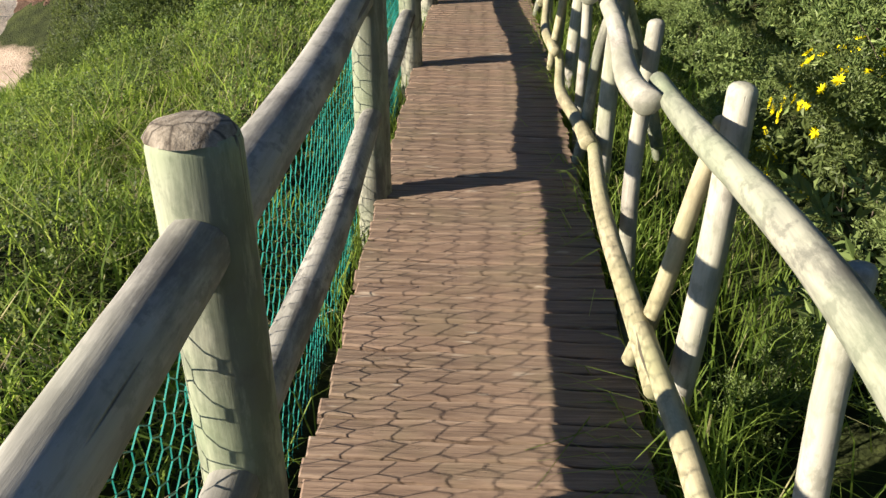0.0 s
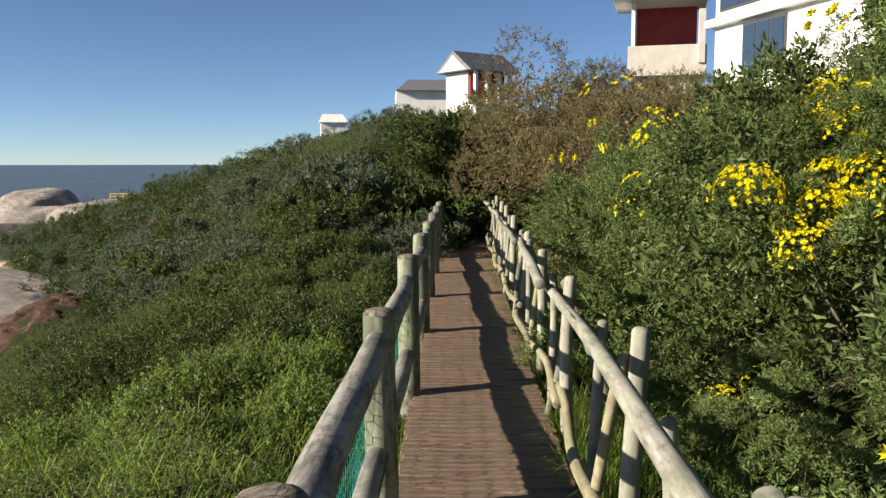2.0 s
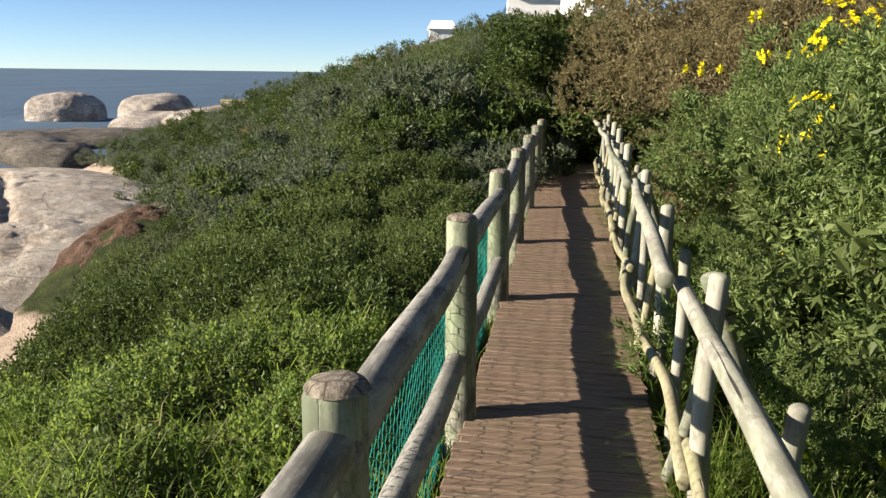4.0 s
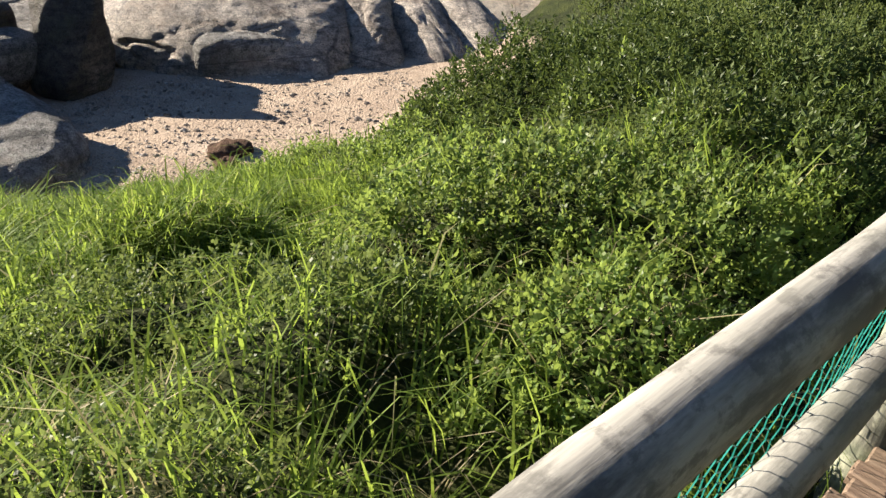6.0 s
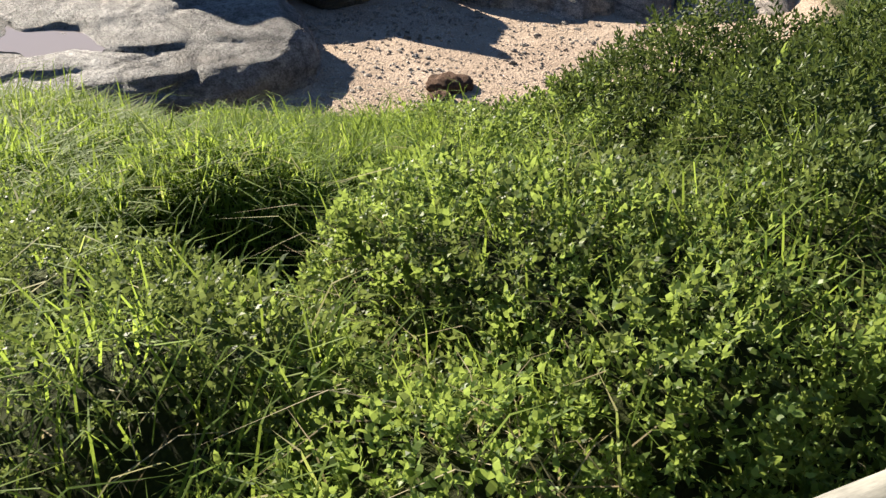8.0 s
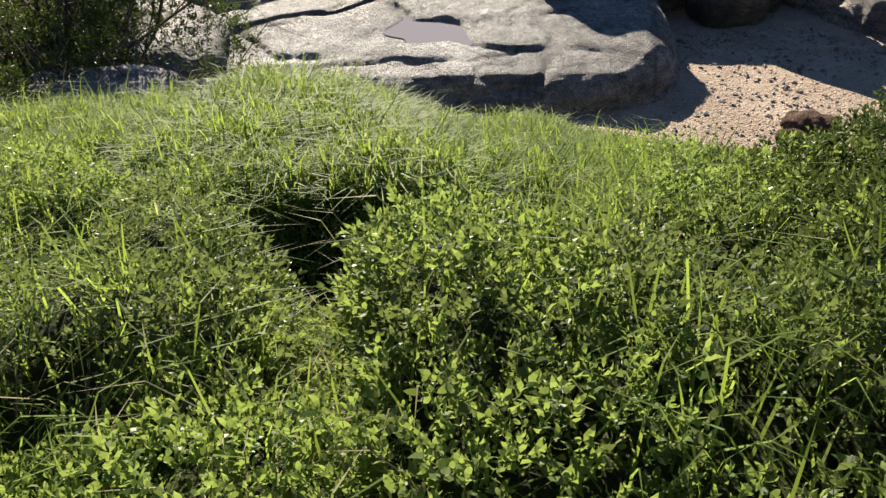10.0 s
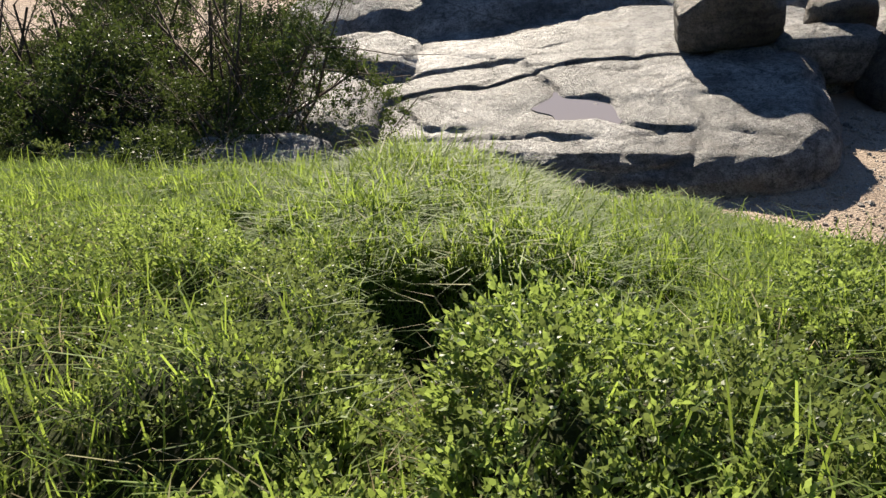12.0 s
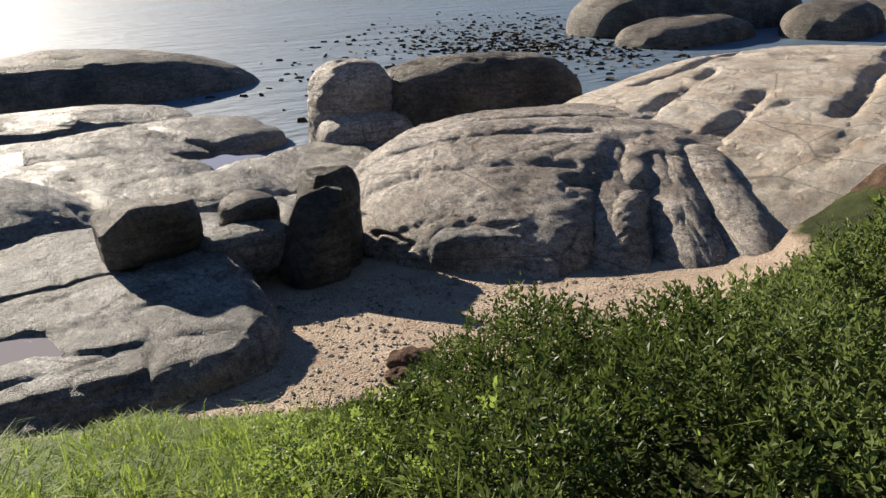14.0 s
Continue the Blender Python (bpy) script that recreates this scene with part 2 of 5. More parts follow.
k.color(k.ramp(k.noise(k.coords(), 14), [(0.3, (0.05, 0.036, 0.028)), (0.7, (0.16, 0.13, 0.10))]))
M_TWIG = k.m

k = Mat("white_plaster", rough=0.8)
k.color(k.ramp(k.noise(k.coords(), 1.2, 5), [(0.3, (0.70, 0.68, 0.64)), (0.7, (0.82, 0.81, 0.78))]))
M_WHITE = k.m
k = Mat("grey_plaster", rough=0.85)
k.color(k.ramp(k.noise(k.coords(), 1.5, 5), [(0.3, (0.46, 0.42, 0.36)), (0.7, (0.56, 0.52, 0.46))]))
M_GREYWALL = k.m
k = Mat("red_wall", rough=0.8)
k.color(k.ramp(k.noise(k.coords(), 1.5, 5), [(0.3, (0.28, 0.035, 0.03)), (0.7, (0.38, 0.06, 0.05))]))
M_RED = k.m
k = Mat("slate_roof", rough=0.7)
k.color(k.ramp(k.noise(k.coords(), 5, 5), [(0.3, (0.10, 0.10, 0.11)), (0.7, (0.19, 0.19, 0.20))]))
M_SLATE = k.m
k = Mat("window_glass", rough=0.05, spec=0.8)
k.color((0.03, 0.05, 0.08))
M_GLASS = k.m
k = Mat("window_frame_paint", rough=0.5)
k.color((0.06, 0.06, 0.065))
M_FRAME = k.m
k = Mat("yellow_paint", rough=0.6)
k.color((0.62, 0.42, 0.05))
M_YELLOW = k.m

# ---- geometry helpers ----
from mathutils.bvhtree import BVHTree

RNG = np.random.default_rng(7)


def mesh_np(name, verts, faces, mat, smooth=True):
    """A mesh from arrays of vertices (n, 3) and equal-sided faces (m, k)."""
    me = bpy.data.meshes.new(name)
    verts, faces = np.asarray(verts, np.float32), np.asarray(faces, np.int32)
    n, sides = faces.shape
    me.vertices.add(len(verts))
    me.vertices.foreach_set("co", verts.ravel())
    me.loops.add(n * sides)
    me.loops.foreach_set("vertex_index", faces.ravel())
    me.polygons.add(n)
    me.polygons.foreach_set("loop_start", np.arange(0, n * sides, sides, dtype=np.int32))
    me.polygons.foreach_set("use_smooth", np.full(n, smooth))
    me.update(calc_edges=True)
    me.materials.append(mat)
    return me


def part(name, data, parent, label="", m=None):
    ob = new(name, data)
    ob.parent = parent
    if m is not None:
        ob.matrix_basis = m
    if label:
        ob["label"] = label
    return ob


def bm_mesh(name, bm, mat, smooth=False):
    me = bpy.data.meshes.new(name)
    for f in bm.faces:
        f.smooth = smooth
    bm.to_mesh(me)
    bm.free()
    me.materials.append(mat)
    return me


def box_mesh(name, size, mat, bevel=0.01):
    bm = bmesh.new()
    bmesh.ops.create_cube(bm, size=1, matrix=Matrix.Diagonal((*size, 1)))
    if bevel:
        bmesh.ops.bevel(bm, geom=bm.edges[:], offset=bevel, segments=1, affect="EDGES")
    return bm_mesh(name, bm, mat)


def value_noise(x, y, seed=0):
    """Smooth lattice noise in 0..1 over arrays."""
    x, y = np.asarray(x, float), np.asarray(y, float)
    i, j = np.floor(x), np.floor(y)
    u, v = x - i, y - j
    u, v = u * u * (3 - 2 * u), v * v * (3 - 2 * v)

    def h(a, b):
        s = np.sin(a * 127.1 + b * 311.7 + seed * 74.7) * 43758.5453
        return s - np.floor(s)
    return (h(i, j) * (1 - u) + h(i + 1, j) * u) * (1 - v) + (h(i, j + 1) * (1 - u) + h(i + 1, j + 1) * u) * v


def fbm(x, y, seed=0, octaves=4):
    t, a, s = 0, 0.5, 0
    for o in range(octaves):
        t, s, a = t + a * value_noise(x * 2 ** o, y * 2 ** o, seed + o), s + a, a / 2
    return t / s


def smooth(a, b, x):
    t = np.clip((x - a) / (b - a), 0, 1)
    return t * t * (3 - 2 * t)


# ---- the lie of the land ----
def foot_distance(y):
    """How far left of the boardwalk the green slope meets the shore."""
    return np.interp(y, [-20, 2, 5, 8.5, 10, 11, 13, 16, 21, 25, 36, 45, 70, 120], [8.6, 8.4, 8.6, 7.9, 7.1, 7.1, 7.8, 8.7, 10.0, 11.6, 18.5, 25, 30, 40])


def bare_ground(x, y):
    x, y = np.asarray(x, float), np.asarray(y, float)
    d = np.maximum(-0.5 - x, 0)
    foot = foot_distance(y)
    s = d / foot
    left = np.interp(s, [0, 0.08, 0.18, 0.3, 0.55, 0.8, 1.0], [-0.32, -0.32, -0.45, -0.85, -1.65, -2.65, -3.35])
    left = np.where(s > 1, np.interp(d - foot, [0, 1, 5, 14, 22, 60], [-3.35, -3.6, -3.85, -4.5, -5.6, -8]), left)
    left = left - 1.1 * smooth(27, 36, y) * smooth(0.98, 1.15, s)
    left = left + 1.35 * np.exp(-((x + 10.2) / 1.9) ** 2 - ((y - 20.8) / 2.6) ** 2)
    hill = np.interp(y, [11, 17, 25, 36, 60, 120], [0, 0.6, 1.5, 2.4, 2.9, 2.2])
    left = left + hill * (1 - smooth(0.25, 1.05, s)) * smooth(0.4, 2.4, d)
    r = np.maximum(x - 0.5, 0)
    right = np.interp(r, [0, 0.3, 1.2, 3, 6, 12, 60], [-0.32, -0.25, 0.1, 0.9, 2.3, 3.6, 7]) + np.clip(y - 12, 0, 40) * 0.05 * smooth(0, 3, r)
    mid = -0.34 + 0 * x
    z = np.where(x < -0.5, left, np.where(x > 0.5, right, mid))
    z = z + 2.4 * smooth(24, 42, y) * np.exp(-((x - 0.5) / 4.0) ** 2)
    burrow = np.exp(-(((x + 3.02) / 0.44) ** 2 + ((y - 6.70) / 0.52) ** 2) ** 2)
    trail = np.exp(-((x + 2.3) / 0.6) ** 2 - ((y - 6.68 - 0.33 * (x + 2.8)) / 0.18) ** 2)
    mound = 0.42 * np.exp(-((x + 5.6) / 1.5) ** 2 - ((y - 5.7) / 1.1) ** 2) + 0.16 * np.exp(-(((x + 4.1) / 0.6) ** 2 + ((y - 6.4) / 1.0) ** 2))
    return z - 0.34 * burrow - 0.10 * trail + mound


EARTH = (-10.35, 20.9, 1.45, 2.0)      # middle and reach of the bare earth bank


def domes(x, y, cell, seed):
    """Rounded cushions, 0 in the gaps to 1 on the highest crowns, scattered one to a cell."""
    u, v = np.asarray(x, float) / cell, np.asarray(y, float) / cell
    i, j = np.floor(u), np.floor(v)
    best = np.zeros(np.broadcast(u, v).shape)

    def h(a, b, k):
        q = np.sin(a * 127.1 + b * 311.7 + (seed + k) * 74.7) * 43758.5453
        return q - np.floor(q)
    for di in (-1, 0, 1):
        for dj in (-1, 0, 1):
            a, b = i + di, j + dj
            r = 0.50 + 0.36 * h(a, b, 2)
            q = ((u - a - h(a, b, 0)) ** 2 + (v - b - h(a, b, 1)) ** 2) / (r * r)
            best = np.maximum(best, (0.55 + 0.45 * h(a, b, 3)) * np.sqrt(np.clip(1 - q, 0, 1)))
    return best


def grass_share(x, y):
    """Where grass rather than leafy plants covers the slope."""
    x, y = np.asarray(x, float), np.asarray(y, float)
    s = (-0.5 - x) / foot_distance(y)
    g = smooth(0.29, 0.38, s + 0.10 * (fbm(x * 1.3, y * 1.3, 34, 2) - 0.5)) * (1 - smooth(8.0, 9.0, y + 0.15 * x + 0.9))
    g = g + 0.5 * (1 - smooth(4.9, 6.5, y)) * smooth(0.45, 0.55, fbm(x * 0.9, y * 0.9, 33, 2))
    return np.clip(g, 0, 1)


def cover_height(x, y):
    """Height of the low plants above the bare ground."""
    x, y = np.asarray(x, float), np.asarray(y, float)
    d = -0.5 - x
    s = d / foot_distance(y)
    small = domes(x, y, 0.52, 5)
    leafy = np.maximum(-0.16 + 0.62 * domes(x, y, 1.0, 3) + 0.30 * small, 0.02)
    path_y = 6.68 + 0.33 * (x + 2.8)
    bush = smooth(-2.66, -2.46, x) * (1 - smooth(-1.3, -0.9, x)) * smooth(0.14, 0.30, y - path_y) * (1 - smooth(8.0, 8.5, y))
    leafy = leafy * (1 - 0.5 * bush) + 0.28 * bush
    scrub = smooth(8.4, 9.7, y + 0.1 * x + 0.3) * smooth(0.9, 2.9, d) * (1 - smooth(0.40, 0.72, s))
    leafy = leafy * (1 - 0.4 * smooth(0.5, 0.75, s)) + scrub * (0.48 + 0.40 * domes(x, y, 1.5, 9)) * (1 - 0.6 * smooth(10.9, 12.4, y))
    leafy = leafy + 0.5 * smooth(14, 18, y) * scrub * domes(x, y, 2.6, 19)
    grassy = np.maximum(-0.06 + 0.48 * domes(x, y, 0.85, 13) + 0.08 * small, 0.045)
    g = grass_share(x, y)
    h = leafy * (1 - g) + grassy * g
    h = h * (1 - smooth(0.92, 1.0, s + 0.10 * (fbm(x * 1.1 + 4, y * 1.1, 3, 3) - 0.5)))
    h = h * (1 - 0.65 * smooth(0.52, 0.72, s) * smooth(11.5, 13, y) * (1 - smooth(19.5, 22, y)))
    h = h * smooth(-0.1, 0.95, d)
    h = h * smooth(1.0, 1.3, np.hypot((x - EARTH[0]) / EARTH[2], (y - EARTH[1]) / EARTH[3]))
    hollow = np.exp(-(((x + 3.02) / 0.44) ** 2 + ((y - 6.70) / 0.55) ** 2) ** 2)
    trail = np.exp(-((x + 2.3) / 0.75) ** 4 - ((y - path_y) / 0.21) ** 2)
    dip = np.exp(-((x + 1.3) / 0.55) ** 2 - ((y - 6.45) / 0.6) ** 2)
    h = h * (1 - hollow) * (1 - 0.93 * trail) * (1 - 0.6 * dip)
    return np.where(d < 0, 0.0, np.maximum(h, 0))


def ground_z(x, y):
    # swells up inside the plant cushions so that it throws shade beneath their leaves
    return bare_ground(x, y) + 0.62 * cover_height(x, y)


def axis(stops):
    return np.concatenate([np.arange(a, b, st) for a, b, st in stops])


def build_ground():
    xs = axis([(-1500, -200, 130), (-200, -60, 20), (-60, -20, 1.2), (-20, -9.6, 0.35), (-9.6, 3, 0.12), (3, 14, 0.5), (14, 60, 4), (60, 401, 60)])
    ys = axis([(-400, -40, 60), (-40, -4, 3), (-4, 14, 0.12), (14, 40, 0.4), (40, 90, 2), (90, 400, 40), (400, 2000, 200)])
    X, Y = np.meshgrid(xs, ys)
    Z = ground_z(X, Y)
    Z = Z + 0.05 * (fbm(X * 2.3, Y * 2.3, 21) - 0.5) * (np.abs(X) > 0.6)
    far = smooth(75, 130, Y) + smooth(-60, -90, X) + smooth(-30, -60, Y) * (X < 0)
    Z = Z * (1 - np.clip(far, 0, 1)) - 9 * np.clip(far, 0, 1)
    ny, nx = X.shape
    i = np.arange(ny * nx).reshape(ny, nx)
    F = np.stack([i[:-1, :-1], i[:-1, 1:], i[1:, 1:], i[1:, :-1]], -1).reshape(-1, 4)
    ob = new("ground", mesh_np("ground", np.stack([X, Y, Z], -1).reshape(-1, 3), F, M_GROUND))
    tagged(ob, "soil slope, darkened for shade between its plants, running down to a pale gritty beach", "ground", kind="structure")


build_ground()

sea_xs, sea_ys = axis([(-4000, -200, 400), (-200, 1, 20)]), axis([(-3500, -200, 400), (-200, 300, 20), (300, 4500, 400)])
X, Y = np.meshgrid(sea_xs, sea_ys)
i = np.arange(X.size).reshape(X.shape)
F = np.stack([i[:-1, :-1], i[:-1, 1:], i[1:, 1:], i[1:, :-1]], -1).reshape(-1, 4)
tagged(new("water", mesh_np("water", np.stack([X, Y, X * 0 - 4.6], -1).reshape(-1, 3), F, M_SEA)), "blue sea with small ripples and bright glints", "sea", kind="structure")


# ---- poles and the boardwalk ----
def pole_mesh(name, length, r0, r1, mat, seed, sides=14, rings=12, bend=0.01, top=0.6, wobble=0.04):
    """A round pole along z from 0 to length, a little crooked, its ends rounded off."""
    rng = np.random.default_rng(seed)
    zs = np.concatenate([[0], np.linspace(0.004, length - r1 * top, rings), length - r1 * top * np.array([0.55, 0.2, 0.0])])
    rr = np.interp(zs, [0, length], [r0, r1]) * (1 + wobble * (rng.random(len(zs)) - 0.5))
    rr[0] *= 0.9
    rr[-3:] *= [0.93, 0.74, 0.42]
    ph = rng.random(4) * 6.28
    cx = bend * np.sin(zs / length * 3.1 + ph[0]) + bend * 0.5 * np.sin(zs / length * 7.3 + ph[1])
    cy = bend * np.sin(zs / length * 3.7 + ph[2]) + bend * 0.5 * np.sin(zs / length * 6.1 + ph[3])
    a = np.arange(sides) / sides * 2 * math.pi
    oval = 1 + 0.05 * np.cos(2 * a + ph[0]) + 0.02 * np.cos(5 * a)
    V = np.stack([cx[:, None] + rr[:, None] * oval * np.cos(a), cy[:, None] + rr[:, None] * oval * np.sin(a), np.repeat(zs[:, None], sides, 1)], -1).reshape(-1, 3)
    n = len(zs)
    i = np.arange(n * sides).reshape(n, sides)
    j = np.roll(i, -1, 1)
    F = np.stack([i[:-1], j[:-1], j[1:], i[1:]], -1).reshape(-1, 4)
    V = np.concatenate([V, [[cx[0], cy[0], 0], [cx[-1], cy[-1], length + 0.002]]])
    cap0 = np.stack([j[0], i[0], np.full(sides, len(V) - 2), np.full(sides, len(V) - 2)], -1)
    me = bpy.data.meshes.new(name)
    faces = [tuple(f) for f in F] + [tuple(f[:3]) for f in cap0] + [(i[-1][q], j[-1][q], len(V) - 1) for q in range(sides)]
    me.from_pydata([tuple(v) for v in V], [], [tuple(int(q) for q in f) for f in faces])
    for p in me.polygons:
        p.use_smooth = True
    me.materials.append(mat)
    return me


def along(a, b):
    """The pose that lays a mesh's z axis from a towards b."""
    a, b = Vector(a), Vector(b)
    return Matrix.Translation(a) @ (b - a).to_track_quat("Z", "Y").to_matrix().to_4x4()


def pole(name, a, b, r0, r1, mat, seed, parent, **kw):
    return part(name, pole_mesh(name, (Vector(b) - Vector(a)).length, r0, r1, mat, seed, **kw), parent, m=along(a, b))


POST_Y = [-0.9, 1.1, 3.1, 5.1, 7.1, 9.1, 11.1, 13.1, 15.1, 17.1]
POST_LEAN = -0.008          # outward shift of each post's top


def net_mesh(name, length, height):
    """Hexagonal wire netting in the local yz plane, as thin three-sided wires."""
    cw, ch = 0.060, 0.050
    seg = []
    for r in range(int(height / ch)):
        for c in range(int(length / cw) + 1):
            y0, z0 = c * cw + (cw / 2 if r % 2 else 0), r * ch
            jit = 0.006 * np.sin(c * 12.9 + r * 7.1)
            bot, top, l, rr = (y0, z0 + jit), (y0, z0 + ch * 0.55 + jit), (y0 - cw / 2, z0 + ch), (y0 + cw / 2, z0 + ch)
            seg += [(bot, top), (top, l), (top, rr)]
    seg = np.array(seg)
    p, q = seg[:, 0], seg[:, 1]
    d = q - p
    d /= np.linalg.norm(d, axis=1)[:, None]
    nrm = np.stack([-d[:, 1], d[:, 0]], 1)
    w = 0.0017
    V = []
    for e in (p, q):
        for a in (0.5, 2.6, 4.7):
            o = np.concatenate([np.full((len(e), 1), w * math.cos(a)), nrm * w * math.sin(a)], 1)
            V.append(np.concatenate([0.012 * np.sin(e[:, :1] * 9) * np.sin(e[:, 1:] * 5), e], 1) + o)
    V = np.stack(V, 1)
    b = (np.arange(len(seg)) * 6)[:, None]
    F = np.concatenate([b + np.array([[0, 1, 4, 3]]), b + np.array([[1, 2, 5, 4]]), b + np.array([[2, 0, 3, 5]])])
    return mesh_np(name, V.reshape(-1, 3), F, M_NET, False)


def end_grain_mesh(r):
    """The weathered, slightly domed end of a post, checked along its radii."""
    bm = bmesh.new()
    rng = random.Random(31)
    rings = []
    for share, z in ((0.955, -0.30), (0.80, -0.12), (0.52, -0.02), (0.25, 0.015)):
        rings.append([bm.verts.new((r * share * math.cos(a), r * share * math.sin(a), r * z + rng.uniform(-0.0015, 0.0015) + (0.004 if share < 0.9 else 0.002))) for a in np.arange(18) / 18 * 2 * math.pi])
    mid = bm.verts.new((0, 0, 0.006))
    for lo, hi in zip(rings, rings[1:]):
        for q in range(18):
            bm.faces.new((lo[q], lo[(q + 1) % 18], hi[(q + 1) % 18], hi[q]))
    for q in range(18):
        bm.faces.new((rings[-1][q], rings[-1][(q + 1) % 18], mid))
    return bm_mesh("end_grain", bm, M_END, True)


def build_left_fence():
    fence = new("post_and_rail_fence")
    tagged(fence, "weathered grey-green timber pole fence with green wire netting", "fence")
    xp = -0.475
    rng = random.Random(4)
    cap = end_grain_mesh(0.074)
    for q, y in enumerate(POST_Y):
        h = 1.01 - 0.012 * y + rng.uniform(-0.012, 0.012) - (0.035 if q == 3 else 0)
        dy = rng.uniform(-0.02, 0.02)
        pole("post", (xp, y, -0.6), (xp + POST_LEAN * 1.4, y + dy, h), 0.074, 0.070, M_POLE, 10 + q, fence, bend=0.004, top=0.5, rings=14, sides=18)
        part("end_grain", cap, fence, "grey-brown weathered post end", pose(xp + POST_LEAN * 1.4, y + dy, h))
    for q in range(len(POST_Y) - 1):
        y0, y1 = POST_Y[q], POST_Y[q + 1]
        xt = xp + POST_LEAN - 0.005
        pole("top_rail", (xt, y0 - 0.03, 0.82 - 0.009 * y0), (xt, y1 + 0.03, 0.82 - 0.009 * y1), 0.057, 0.053, M_RAIL, 40 + q, fence, bend=0.012, rings=18, sides=16)
        xl = xp - 0.01
        pole("low_rail", (xl, y0 - 0.02, 0.345 - 0.009 * y0), (xl, y1 + 0.02, 0.345 - 0.009 * y1), 0.050, 0.047, M_RAIL, 70 + q, fence, bend=0.012, rings=16)
    net = net_mesh("netting", 2.0, 0.91)
    for q in range(len(POST_Y) - 1):
        part("netting", net, fence, "green hexagonal wire netting", pose(xp - 0.075, POST_Y[q], -0.22, 0, -1.0, 0))


def build_right_fence():
    fence = new("crooked_pole_fence")
    tagged(fence, "pale bleached fence of crooked thin poles", "fence")
    rng = random.Random(9)
    joints = (-2.6, 0.4, 1.9, 3.05, 6.6, 9.2, 12.2, 15.2, 17.6)
    for q, (a, b) in enumerate(zip(joints, joints[1:])):
        pole("top_rail", (0.345, a - 0.10, 0.835 + 0.02 * math.sin(q * 2.1)), (0.40, b + 0.12, 0.80 + 0.02 * math.sin(q * 1.7)), 0.034, 0.028, (M_POLE_WHITE, M_POLE)[q % 4 == 1], 100 + q, fence, bend=0.02, rings=22)
    ys = np.arange(-2.95, 17.5, 1.55)
    x0 = 0.42
    for q in range(len(ys) - 1):
        a, b = float(ys[q]), float(ys[q + 1])
        pole("low_rail", (0.395, a - 0.12, 0.19), (0.405, b + 0.1, 0.17 + rng.uniform(-0.05, 0.05)), 0.031, 0.026, M_POLE_TAN, 130 + q, fence, bend=0.025, rings=14)
        pole("post", (x0 + 0.05, a, -0.55), (x0 + 0.09 + rng.uniform(-.03, .03), a + rng.uniform(-0.05, 0.05), 0.88 + rng.uniform(0, 0.10)), 0.041, 0.035, M_POLE_WHITE, 160 + q, fence, bend=0.01)
        pole("slanting_stake", (x0 - 0.02, a + 0.22, 0.02), (x0 + 0.06, a + 0.02, 0.80), 0.028, 0.023, (M_POLE, M_POLE_TAN)[q % 2], 190 + q, fence, bend=0.012)
        pole("stake", (x0 + 0.04, a + 0.72, -0.35), (x0 + 0.06 + rng.uniform(-.04, .06), a + 0.72 + rng.uniform(-0.14, 0.14), 0.82 + rng.uniform(-0.05, 0.08)), 0.030, 0.025, M_POLE_WHITE, 220 + q, fence, bend=0.014)
        if q % 2 == 0:
            pole("brace", (x0 + 0.06, a + 0.15, 0.84), (x0 + 0.42, a + 0.45, -0.05), 0.036, 0.033, M_POLE, 250 + q, fence)


build_left_fence()
build_right_fence()


def noise3(p, seed=0):
    """Smooth lattice noise in 0..1 at points (n, 3)."""
    i = np.floor(p)
    f = p - i
    f = f * f * (3 - 2 * f)

    def h(a, b, c):
        q = np.sin(a * 127.1 + b * 311.7 + c * 74.7 + seed * 19.19) * 43758.5453
        return q - np.floor(q)
    out = 0
    for a in (0, 1):
        for b in (0, 1):
            for c in (0, 1):
                w = (f[:, 0] if a else 1 - f[:, 0]) * (f[:, 1] if b else 1 - f[:, 1]) * (f[:, 2] if c else 1 - f[:, 2])
                out = out + w * h(i[:, 0] + a, i[:, 1] + b, i[:, 2] + c)
    return out


def fbm3(p, seed=0, octaves=4):
    t, a, s = 0, 0.5, 0
    for o in range(octaves):
        t, s, a = t + a * noise3(p * 2.03 ** o + o * 3.7, seed + o), s + a, a * 0.55
    return t / s


def crease(p, width, seed):
    """1 along the wandering lines where a noise crosses its middle, 0 away from them."""
    return np.exp(-((fbm3(p, seed, 3) - 0.5) / width) ** 2)


